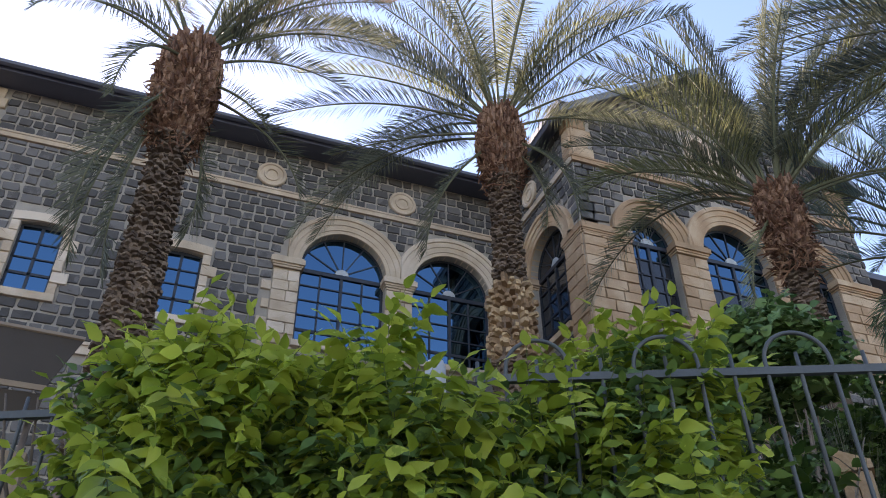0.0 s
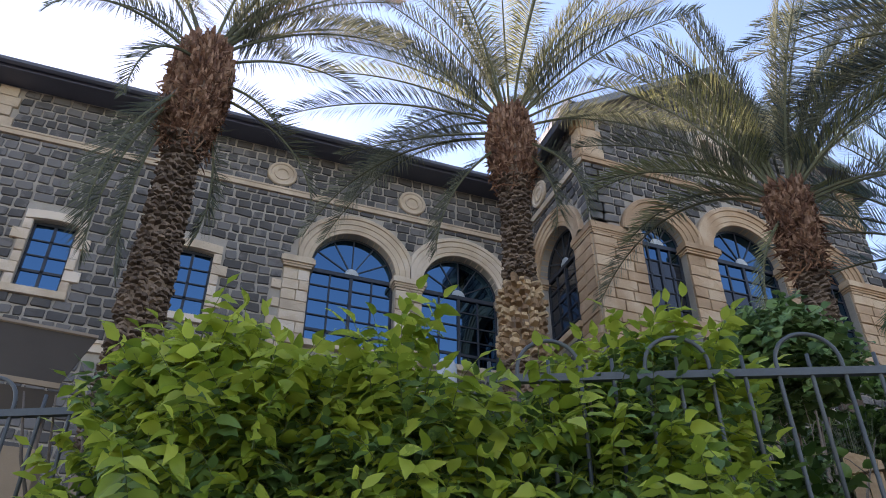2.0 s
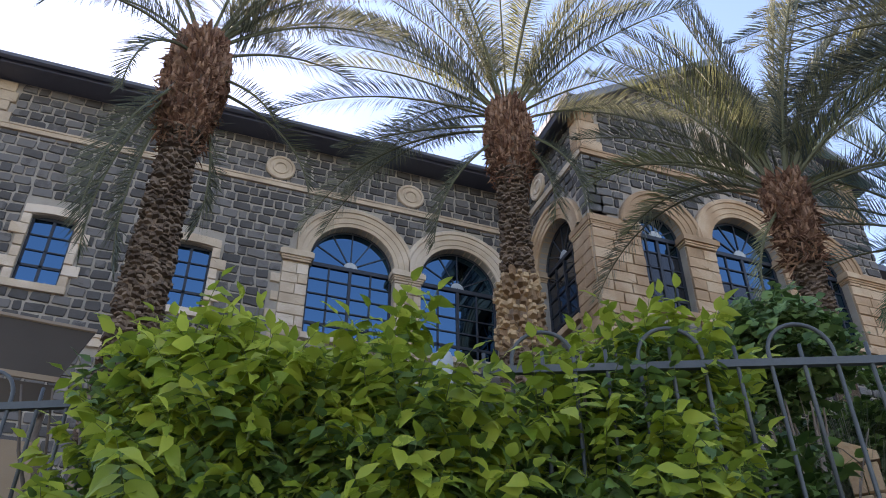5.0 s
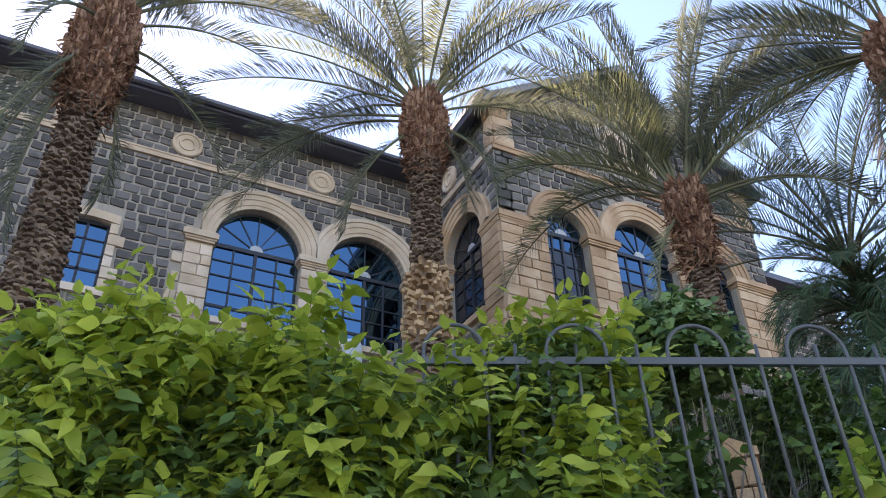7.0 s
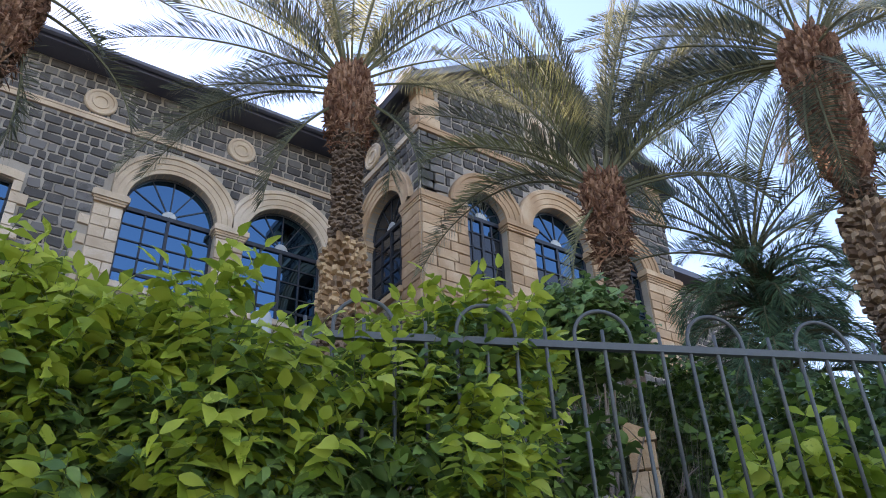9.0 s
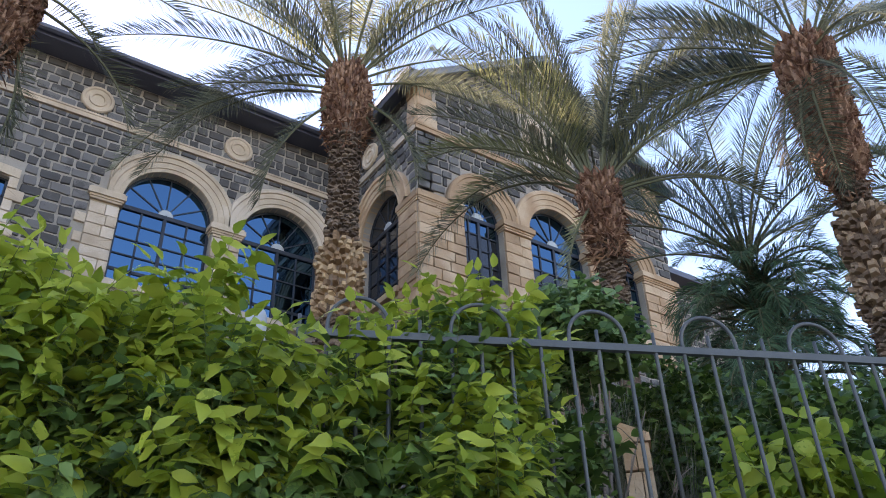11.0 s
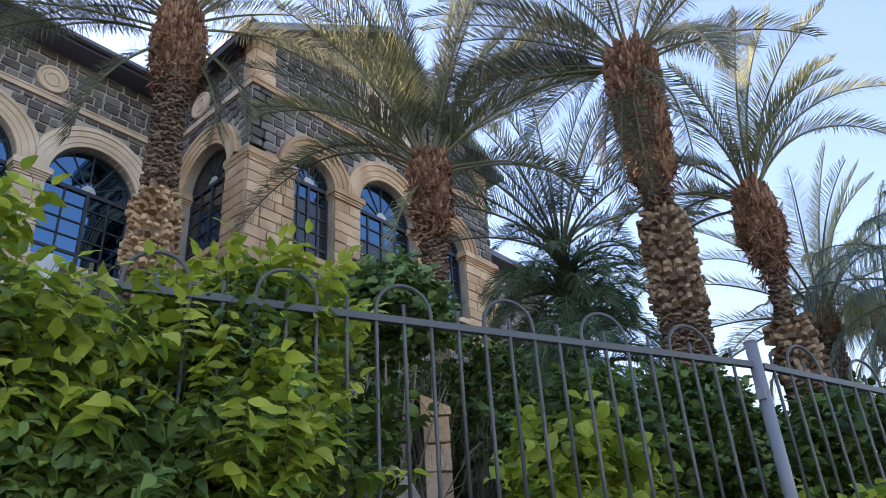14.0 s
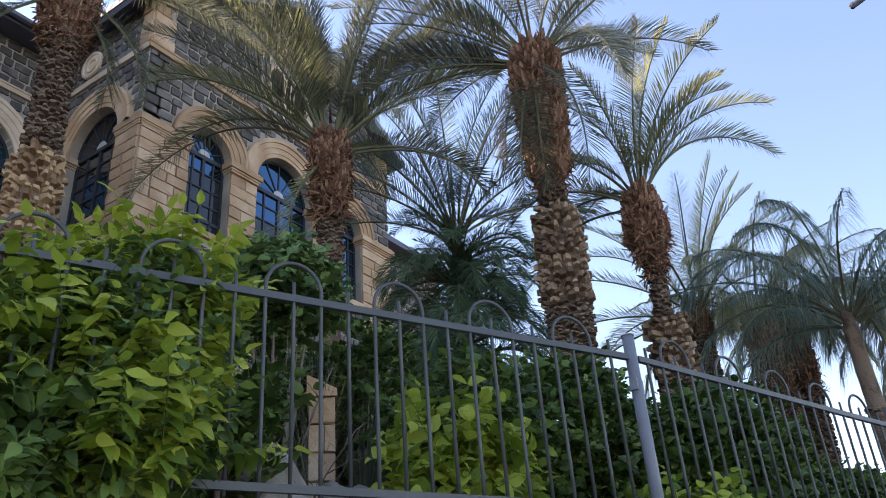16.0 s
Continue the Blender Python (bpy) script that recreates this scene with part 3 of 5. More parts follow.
# front of the wing
FA = [9.57, 11.86, 14.15]
FR = [0.57, 0.93, 0.57]
APEX, RISE = 11.865, 0.66
GW = [(11.24, 11.68), (12.05, 12.49)]
GZ0, GZS = 14.25, 15.02
gable = [(WX0, Z0), (WX1, Z0), (WX1, EAVE), (APEX, EAVE + (WX1 - APEX) * RISE), (WX0, EAVE)]
holes = [arch_loop(c, q, SILL, SPRING) for c, q in zip(FA, FR)] + [arch_loop((a + b) / 2, (b - a) / 2, GZ0, GZS, 10) for a, b in GW]
front = setting("wall_front", wall_slab(FRONT, gable, holes), M_MORTAR, "gabled basalt front wall of the wing", "wall")
blk_f = [arch_blocks(c, q + 0.48, q) for c, q in zip(FA, FR)] + [rect_block(WX0, FA[0] - FR[0], SILL - 0.9, SPRING), rect_block(FA[0] + FR[0], FA[1] - FR[1], SILL - 0.9, SPRING), rect_block(FA[1] + FR[1], FA[2] - FR[2], SILL - 0.9, SPRING), rect_block(FA[2] + FR[2], WX1, SILL - 0.9, SPRING), rect_block(WX0, WX1, *STRING), rect_block(10.95, 12.8, GZ0 - 0.2, GZS + 0.42),
         rect_block(WX0, WX0 + 0.55, STRING[1], EAVE), rect_block(WX1 - 0.55, WX1, STRING[1], EAVE)]
inside = lambda z: (WX0 + max(0, z - EAVE) / RISE, WX1 - max(0, z - EAVE) / RISE)
tf = lambda a, b: [x for f in blk_f for x in f(a, b)]
stones(FRONT, courses(WX0, WX1, Z0 + 0.02, STRING[0], tf) + courses(WX0, WX1, STRING[1], 17.45, tf, top=inside), front, M_BASALT, ROUGH, (11.5, 14.2))
for k, c in enumerate(FA):
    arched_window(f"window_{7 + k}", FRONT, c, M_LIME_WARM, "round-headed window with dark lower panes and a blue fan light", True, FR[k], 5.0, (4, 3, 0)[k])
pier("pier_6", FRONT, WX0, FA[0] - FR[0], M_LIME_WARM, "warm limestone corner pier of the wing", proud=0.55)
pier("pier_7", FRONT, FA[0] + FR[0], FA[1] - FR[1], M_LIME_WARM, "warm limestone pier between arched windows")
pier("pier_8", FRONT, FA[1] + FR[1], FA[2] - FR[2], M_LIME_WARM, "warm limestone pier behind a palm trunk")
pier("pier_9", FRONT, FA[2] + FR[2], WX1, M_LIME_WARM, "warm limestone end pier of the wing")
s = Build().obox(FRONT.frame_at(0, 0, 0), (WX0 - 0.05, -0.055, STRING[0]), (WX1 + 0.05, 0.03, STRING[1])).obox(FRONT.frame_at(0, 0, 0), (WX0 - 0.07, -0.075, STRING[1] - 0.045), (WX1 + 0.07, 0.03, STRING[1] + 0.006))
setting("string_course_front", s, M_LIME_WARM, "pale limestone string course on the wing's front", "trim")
for k, (a, b) in enumerate(GW):
    c, r = (a + b) / 2, (b - a) / 2
    t = thing(f"window_{10 + k}", (0, 0, 0), "narrow round-headed gable window with pale stone surround", "window", "gable windows", "structure")
    prof = [(r, -0.2), (r, 0.05), (r + 0.16, 0.05), (r + 0.16, -0.02)]
    part("archivolt", sweep_arch(FRONT, c, prof, GZS, 14), M_LIME, t)
    jb = Build()
    F = FRONT.frame_at(0, 0, 0)
    for x0, x1 in ((a - 0.16, a), (b, b + 0.16)):
        jb.obox(F, (x0, -0.05, GZ0), (x1, 0.2, GZS))
    part("jambs", jb, M_LIME, t)
    part("window_sill", Build().obox(F, (a - 0.2, -0.08, GZ0 - 0.14), (b + 0.2, 0.2, GZ0)), M_LIME, t)
    pts = arch_loop(c, r, GZ0, GZS, 10)
    m = len(pts)
    g = Build().add([tuple(FRONT.at(u, z, d)) for d in (-0.17, -0.18) for u, z in pts], [tuple(range(m)), tuple(reversed(range(m, 2 * m)))])
    # the opening is closed by a sheet coloured as dark as an unlit inside
    part("pane", g, M_INSIDE, t, "dark sheet standing in for the unlit inside")
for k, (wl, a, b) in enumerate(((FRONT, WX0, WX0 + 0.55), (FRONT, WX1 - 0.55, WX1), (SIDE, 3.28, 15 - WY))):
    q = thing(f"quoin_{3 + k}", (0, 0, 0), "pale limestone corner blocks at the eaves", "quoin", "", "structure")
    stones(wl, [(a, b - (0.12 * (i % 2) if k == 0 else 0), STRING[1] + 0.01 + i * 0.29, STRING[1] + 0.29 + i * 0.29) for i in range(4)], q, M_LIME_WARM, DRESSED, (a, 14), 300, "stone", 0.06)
setting("wall_corner", Build().box((WX0 + 0.004, WY + 0.004, Z0), (WX0 + 0.5, WY + 0.5, SILL - 0.88)), M_BASALT, "dark basalt corner under the wing's corner pier", "wall")
blkr = Build().box((WX1 - 0.45, WY + 0.46, Z0), (WX1 - 0.02, 24, EAVE + 0.1))
setting("wall_wing_east", blkr, M_MORTAR, "far side wall of the wing", "wall")
wr = setting("wall_east", Build().box((WX1, 15.0, Z0), (24, 15.45, EAVE + 0.1)), M_MORTAR, "basalt wall of the main range beyond the wing", "wall")
EAST = Wall((0, 15.0, 0), (1, 0, 0))
stones(EAST, courses(WX1, 24, 4.0, EAVE, lambda a, b: []), wr, M_BASALT, ROUGH, (20, 14), 100)
setting("wall_back", Build().box((-9, 24, Z0), (24.4, 24.4, EAVE)), M_MORTAR, "plain back wall of the building", "wall")
setting("wall_west", Build().box((-9.4, 15.0, Z0), (-9.0, 24.4, EAVE)), M_MORTAR, "plain end wall of the building", "wall")


def roof_sheet(b, quad, thick):
    """A sloping slab from four corners."""
    q = [Vector(p) for p in quad]
    n = (q[1] - q[0]).cross(q[3] - q[0]).normalized() * thick
    b.add([tuple(p) for p in q] + [tuple(p + n) for p in q], [(3, 2, 1, 0), (4, 5, 6, 7), (0, 1, 5, 4), (1, 2, 6, 5), (2, 3, 7, 6), (3, 0, 4, 7)])


OV = 0.62
rb = Build()
for x0, x1 in ((-9.6, WX0 - 0.25), (WX1 + 0.25, 24.4)):
    rb.box((x0, 15 - OV, EAVE), (x1, 15.5, EAVE + 0.05))
    rb.box((x0, 15 - OV - 0.02, EAVE - 0.06), (x1, 15 - OV + 0.03, EAVE + 0.14))
    roof_sheet(rb, [(x0, 15 - OV, EAVE + 0.10), (x1, 15 - OV, EAVE + 0.10), (x1, 19.7, EAVE + 2.2), (x0, 19.7, EAVE + 2.2)], 0.06)
    roof_sheet(rb, [(x1, 25.0, EAVE + 0.10), (x0, 25.0, EAVE + 0.10), (x0, 19.7, EAVE + 2.2), (x1, 19.7, EAVE + 2.2)], 0.06)
setting("roof_main", rb, M_ROOF, "dark slate-blue sheet roof with deep eaves", "roof")
gut = Build()
prof = [(0.0, 0.0), (-0.03, -0.07), (-0.10, -0.10), (-0.17, -0.07), (-0.19, 0.0), (-0.17, 0.0), (-0.10, -0.08), (-0.02, 0.0)]
for x0, x1 in ((-9.6, WX0 - 0.3),):
    k = len(prof)
    gut.add([(x, 15 - OV - 0.02 + a, EAVE + 0.08 + b) for x in (x0, x1) for a, b in prof], [(i, (i + 1) % k, k + (i + 1) % k, k + i) for i in range(k)])
setting("gutter", gut, M_ROOF, "dark half-round gutter along the eaves", "gutter")

wb, verge = Build(), Build()
VO, SO = 0.40, 0.42       # overhang over the gable and at the sides
ridge = EAVE + (WX1 - APEX) * RISE + 0.02
for sx, x in ((-1, WX0 - SO), (1, WX1 + SO)):
    z = ridge - abs(x - APEX) * RISE
    quad = [(x, WY - VO, z), (APEX, WY - VO, ridge), (APEX, 24, ridge), (x, 24, z)]
    if sx > 0:
        quad = [quad[1], quad[0], quad[3], quad[2]]
    roof_sheet(wb, quad, 0.09)
    # bargeboard
    for y in (WY - VO - 0.03,):
        a, c = Vector((x, y, z - 0.10)), Vector((APEX, y, ridge - 0.10))
        verge.add([tuple(a), tuple(c), tuple(c + Vector((0, 0, 0.22))), tuple(a + Vector((0, 0, 0.22))),
                (a.x, y + 0.05, a.z), (c.x, y + 0.05, c.z), (c.x, y + 0.05, c.z + 0.22), (a.x, y + 0.05, a.z + 0.22)],
               [(0, 1, 2, 3), (7, 6, 5, 4), (0, 4, 5, 1), (3, 2, 6, 7), (0, 3, 7, 4)])
wb.box((WX0 - SO, WY - VO, EAVE - 0.02), (WX0, 15 - OV, EAVE + 0.03))
wb.box((WX0 - SO - 0.03, WY - VO, EAVE - 0.08), (WX0 - SO + 0.02, 15 - OV - 0.02, EAVE + 0.1))
setting("verge_board", verge, M_FASCIA, "weathered grey-blue boards along the gable verge", "trim")
setting("roof_wing", wb, M_ROOF, "dark pitched roof with overhanging gable verge", "roof")


# ---- fence ----
RAIL, LOWRAIL, BAR = 2.83, 2.06, 0.0082


def fence_panel(t, origin, d, s0, s1, rail_top, hoops, bars, slope=0.0, stand=0.145):
    """A run of fence: two flat rails, straight bars with cut tops, and hooped pairs."""
    nrm = Vector((-d.y, d.x, 0))
    def P(s, z, off=0.0):
        return origin + d * s + nrm * off + Vector((0, 0, z + slope * s))
    for name, zt, h in (("top_rail", rail_top, 0.030), ("bottom_rail", rail_top - 0.75, 0.030)):
        b = Build()
        q = [(s0, -0.006), (s1, -0.006), (s1, 0.006), (s0, 0.006)]
        c = 0.003
        b.add([tuple(P(s, z, o * 2.2)) for z in (zt - h, zt) for s, o in q], [(3, 2, 1, 0), (4, 5, 6, 7), (0, 1, 5, 4), (1, 2, 6, 5), (2, 3, 7, 6), (3, 0, 4, 7)])
        part(name, b, M_FENCE, t, "flat grey steel rail")
    for c in hoops:
        r = 0.118
        pts = [P(c - r, rail_top - 0.80)]
        for i in range(3):
            pts.append(P(c - r, rail_top - 0.55 + 0.2 * i))
        pts += [P(c - r * math.cos(math.pi * i / 14), rail_top + stand - r + r * math.sin(math.pi * i / 14)) for i in range(15)]
        for i in range(3):
            pts.append(P(c + r, rail_top - 0.15 - 0.2 * i))
        pts.append(P(c + r, rail_top - 0.80))
        part("hoop", Build().tube(pts, BAR, 8), M_FENCE, t, "round steel bar bent into a hoop", True)
    for s in bars:
        part("bar", Build().tube([P(s, rail_top - 0.80), P(s, rail_top - 0.02), P(s, rail_top + 0.060)], [BAR, BAR, BAR * 0.9], 8), M_FENCE, t, "", True)
    return t


f1 = thing("fence", (0, 0, 0), "grey painted steel garden fence with hooped tops", "fence", "fence panels")
fence_panel(f1, FO, FD, -5.2, -0.26, 2.762, [-0.78 - 0.48 * k for k in range(9)], [-0.54 - 0.24 * k for k in range(19)])
f2 = thing("fence", (0, 0, 0), "grey steel hoop-topped fence panel beside a shrub", "fence", "fence panels")
fence_panel(f2, FO, FD, -0.235, 2.775, RAIL, [0.48 * k for k in range(6)], [-0.225] + [0.24 * k for k in range(12)], slope=-0.013)
f3 = thing("fence", (0, 0, 0), "grey steel hoop-topped fence panel beyond a round post", "fence", "fence panels")
fence_panel(f3, POST, FD2, 0.045, 5.6, 2.795, [0.36 + 0.48 * k for k in range(11)], [0.12 + 0.24 * k for k in range(23)], slope=-0.03)


def fence_post(p, top):
    t = thing("fence_post", (p.x, p.y, GROUND), "round galvanised steel post with a flat cap", "post", "fence posts")
    part("shaft", Build().tube([(0, 0, -0.1), (0, 0, 0.4), (0, 0, top - GROUND - 0.012)], 0.031, 16), M_POST, t, "", True)
    part("cap", Build().tube([(0, 0, top - GROUND - 0.012), (0, 0, top - GROUND - 0.004), (0, 0, top - GROUND)], [0.034, 0.034, 0.026], 16), M_POST, t, "flat steel cap", True)
    part("bracket", Build().box((-0.045, -0.02, 0.80), (0.045, 0.02, 0.86)), M_POST, t)


fence_post(POST, 2.905)
fence_post(POST + FD2 * 5.65, 2.70)
fence_post(FO - FD * 5.25, 2.85)


# ---- palms ----
def view_angle(p):
    """Heading of the picture's right at a place, seen from the street."""
    return math.atan2(p[1] + 0.3, p[0] - 0.1) - math.pi / 2


def frond_mesh(L, e0, bend, seed, mats, leaf=0.50, droop=0.22, width=0.0120, plume=0.08, gap=0.0215, start=0.16, twist=0.0):
    """A feather leaf in the xz plane, growing from the origin along +x: arched rachis and two rows of folded leaflets."""
    r = random.Random(seed)
    N = 26
    pts, tan = [Vector((0, 0, 0))], []
    for i in range(N + 1):
        t = i / N
        e = radians(e0 - bend * t ** 1.35)
        yaw = twist * t * t
        d = Vector((math.cos(e) * math.cos(yaw), math.cos(e) * math.sin(yaw), math.sin(e)))
        tan.append(d)
        if i < N:
            pts.append(pts[-1] + d * (L / N))
    b = Build()
    b.tube(pts, [0.021 * (1 - 0.85 * i / N) + 0.0025 for i in range(N + 1)], 5)
    nr = len(b.f)
    n = int(L * (1 - start) / gap)
    for k in range(n):
        t = start + (1 - start) * (k + r.random() * 0.6) / n
        x = t * N
        i = min(int(x), N - 1)
        p = pts[i].lerp(pts[i + 1], x - i)
        d = tan[i]
        sidev = d.cross(Vector((0, 0, 1)))
        sidev = sidev.normalized() if sidev.length > 0.05 else Vector((0, -1, 0))
        up = sidev.cross(d)
        q = (t - start) / (1 - start)
        ln = leaf * (0.40 + 0.60 * math.sin(math.pi * min(1, q * 0.80 + 0.14)) ** 0.6) * (1 - 0.40 * q ** 4) * r.uniform(0.85, 1.1)
        fan = radians(70 - 36 * q + r.uniform(-7, 7))
        for s in (-1, 1):
            if r.random() < 0.04:
                continue
            lift = radians(24 + r.uniform(-12, 12)) + plume * r.uniform(-1.2, 1.2)
            w = d * math.cos(fan) + (sidev * s * math.cos(lift) + up * math.sin(lift)) * math.sin(fan)
            m1 = p + w * ln * 0.45
            g = Vector((0, 0, -1)) * droop * ln * r.uniform(0.6, 1.5)
            m2 = p + w * ln + g
            m1 = m1 + g * 0.2
            wd = (w.cross(up) * 0.6 + up * 0.5 * s).normalized() * width * 0.5
            k0 = len(b.v)
            b.v.extend((tuple(p - wd * 0.5), tuple(p + wd * 0.5), tuple(m1 - wd), tuple(m1 + wd), tuple(m2)))
            b.f.append((k0, k0 + 1, k0 + 3, k0 + 2))
            b.f.append((k0 + 2, k0 + 3, k0 + 4))
    me = b.mesh("frond", mats)
    me.polygons.foreach_set("material_index", [1 if i < nr else 0 for i in range(len(me.polygons))])
    me.update()
    return me


def trunk_profile(prof, z):
    for (z0, r0), (z1, r1) in zip(prof, prof[1:]):
        if z <= z1:
            return r0 + (r1 - r0) * max(0, (z - z0)) / (z1 - z0)
    return prof[-1][1]


def palm(name, at, top, prof, fronds, label, cut=(), boss=None, seed=1, mats=(None, None), fill=24, length=3.0, style=None, lean=(0, 0), smooth_from=99.0, rows=0.075, steep=86, cut_mat=None):
    """A palm: trunk by a profile of (height, radius), old leaf bases, and a crown. cut: height ranges of freshly cut boots; boss: the fibrous bulge under the crown."""
    r = random.Random(seed)
    style = style or {}
    t = thing(name, (at[0], at[1], GROUND), label, "palm tree", "palms in the garden")
    H = top - GROUND
    ax = lambda z: Vector((lean[0] * (z / H - 1), lean[1] * (z / H - 1), z))
    zs = [H * i / 40 for i in range(41)]
    core = Build().tube([ax(z) + Vector((0.01 * math.sin(z * 3), 0.01 * math.cos(z * 2.3), 0)) for z in zs], [max(0.06, trunk_profile(prof, z + GROUND) - 0.025) for z in zs], 18)
    stem = part("trunk", core, M_TRUNK, t, "rough brown palm trunk", True)
    groups = {"ring_bark": Build(), "cut_bark": Build(), "fibre_boss": Build()}
    z, row = 0.15, 0
    z = max(0.15, prof[1][0] - GROUND - 0.2) if len(prof) > 1 else 0.15
    while z < H - 0.02:
        zz = z + GROUND
        iscut = any(a <= zz <= b for a, b in cut)
        isboss = boss and zz >= boss
        rad = trunk_profile(prof, zz)
        kind = "cut_bark" if iscut else "fibre_boss" if isboss else "ring_bark"
        bw, bh, out = (0.095, 0.09, 0.055) if iscut else (0.068, 0.16, 0.05) if isboss else (0.085, 0.045, 0.028)
        n = max(6, int(2 * math.pi * rad / (bw * 0.92)))
        for i in range(n):
            a = 2 * math.pi * (i + 0.5 * (row % 2)) / n + r.uniform(-0.12, 0.12) + row * 0.11
            c = ax(z + r.uniform(-0.03, 0.03))
            er, et, ez = Vector((math.cos(a), math.sin(a), 0)), Vector((-math.sin(a), math.cos(a), 0)), Vector((0, 0, 1))
            w2, h2, o = bw * 0.5 * r.uniform(0.65, 1.25), bh * r.uniform(0.6, 1.35), out * r.uniform(0.3, 1.6)
            et = (et + Vector((0, 0, r.uniform(-0.35, 0.35)))).normalized()
            base = c + er * (rad - 0.035)
            lo_w, hi_w = (0.5, 0.22) if isboss else (0.62, 0.5)
            tip = c + er * (rad + o) + ez * h2 * (0.75 if not isboss else 1.0)
            v = [base - et * w2, base + et * w2, base + et * w2 * 0.9 + ez * h2, base - et * w2 * 0.9 + ez * h2,
                 tip - et * w2 * lo_w - ez * h2 * 0.42, tip + et * w2 * lo_w - ez * h2 * 0.42, tip + et * w2 * hi_w + ez * h2 * 0.16, tip - et * w2 * hi_w + ez * h2 * 0.16]
            groups[kind].add([tuple(p) for p in v], [(4, 5, 6, 7), (0, 1, 5, 4), (1, 2, 6, 5), (2, 3, 7, 6), (3, 0, 4, 7)])
        z += rows * (1.25 if iscut else 1.1 if isboss else 0.66)
        row += 1
        if zz > smooth_from:
            break
    if boss and boss < top:
        for k in range(900):
            zz = r.uniform(boss - 0.25, top + 0.05)
            a = r.uniform(0, 6.28)
            rad = trunk_profile(prof, zz)
            er, et = Vector((math.cos(a), math.sin(a), 0)), Vector((-math.sin(a), math.cos(a), 0))
            p = ax(zz - GROUND) + er * (rad + 0.01)
            d = (et * r.uniform(-1, 1) + er * r.uniform(0.05, 0.6) + Vector((0, 0, r.uniform(-1, 0.8)))).normalized() * r.uniform(0.06, 0.22)
            w = d.cross(er).normalized() * r.uniform(0.006, 0.018)
            groups["fibre_boss"].add([tuple(p - w), tuple(p + w), tuple(p + d * 0.6 + w * 0.7 + er * 0.02), tuple(p + d)], [(0, 1, 2, 3)])
    for nm, m, lab in (("ring_bark", M_TRUNK, "old dark leaf bases in rings"), ("cut_bark", cut_mat or M_CUT, "freshly cut tan leaf bases"), ("fibre_boss", M_BOSS, "reddish fibrous leaf bases under the crown")):
        if groups[nm].v:
            part(nm, groups[nm], m, stem, lab, kind="stuff")
    va = view_angle(at)
    allf = list(fronds)
    for k in range(fill):
        q = (k + 0.5) / fill
        e0 = steep - (steep - 24) * q + r.uniform(-8, 8)
        allf.append((k * 137.5 + r.uniform(-15, 15), e0, 55 + 60 * q + r.uniform(-12, 12), length * r.uniform(0.82, 1.08)))
    for k, fr in enumerate(allf):
        a, e0, bend, L = fr[:4]
        opt = dict(style)
        mat = mats[0] if r.random() > 0.12 else mats[1]
        zoff = 0.0
        if len(fr) > 4:
            opt.update(fr[4])
            mat = opt.pop("mat", mat)
            zoff = opt.pop("dz", 0.0)
        me = frond_mesh(L, e0, bend, seed * 100 + k, (mat, M_RACHIS), twist=r.uniform(-0.25, 0.25) * (0.3 if k < len(fronds) else 1.0), **opt)
        ob = part("frond", me, None, t)
        az = va + radians(a)
        rr = max(0.03, 0.14 - 0.10 * max(0, e0) / 90)
        ob.matrix_basis = Matrix.Translation((math.cos(az) * rr, math.sin(az) * rr, H - 0.05 + zoff + r.uniform(-0.06, 0.04) - (0.10 if e0 < 35 else 0))) @ Matrix.Rotation(az, 4, "Z")
    return t


D = dict
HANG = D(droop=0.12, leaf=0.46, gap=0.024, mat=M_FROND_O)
# a stands for the heading: 0 to the picture's right, 90 away, 180 left, 270 towards the street
palm("date_palm", (-0.36, 6.72), 8.85, [(GROUND, 0.27), (4.0, 0.23), (5.6, 0.21), (6.6, 0.185), (7.25, 0.165), (7.45, 0.23), (7.8, 0.30), (8.2, 0.335), (8.6, 0.28), (8.95, 0.16)],
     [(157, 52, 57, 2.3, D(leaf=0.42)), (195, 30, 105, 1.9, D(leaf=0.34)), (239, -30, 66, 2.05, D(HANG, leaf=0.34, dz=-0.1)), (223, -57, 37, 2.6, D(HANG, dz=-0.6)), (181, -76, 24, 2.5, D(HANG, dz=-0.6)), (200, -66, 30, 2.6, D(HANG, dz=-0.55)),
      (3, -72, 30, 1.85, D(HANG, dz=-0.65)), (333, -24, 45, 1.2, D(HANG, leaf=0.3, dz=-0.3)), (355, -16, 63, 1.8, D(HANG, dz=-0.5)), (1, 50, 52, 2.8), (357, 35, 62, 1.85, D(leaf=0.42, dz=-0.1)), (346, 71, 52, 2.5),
      (355, 60, 44, 3.6), (8, 54, 46, 3.4), (340, 64, 42, 3.4), (178, 62, 40, 3.8), (172, 72, 34, 4.0), (10, 62, 36, 3.8), (18, 70, 32, 4.0), (5, 76, 30, 4.0), (300, 74, 40, 3.6), (60, 66, 45, 3.6), (120, 70, 40, 3.6)],
     "tall date palm with a bulging boss and drooping lower fronds", (), 7.4, 11, (M_FROND, M_DRY), 0, 3.8)
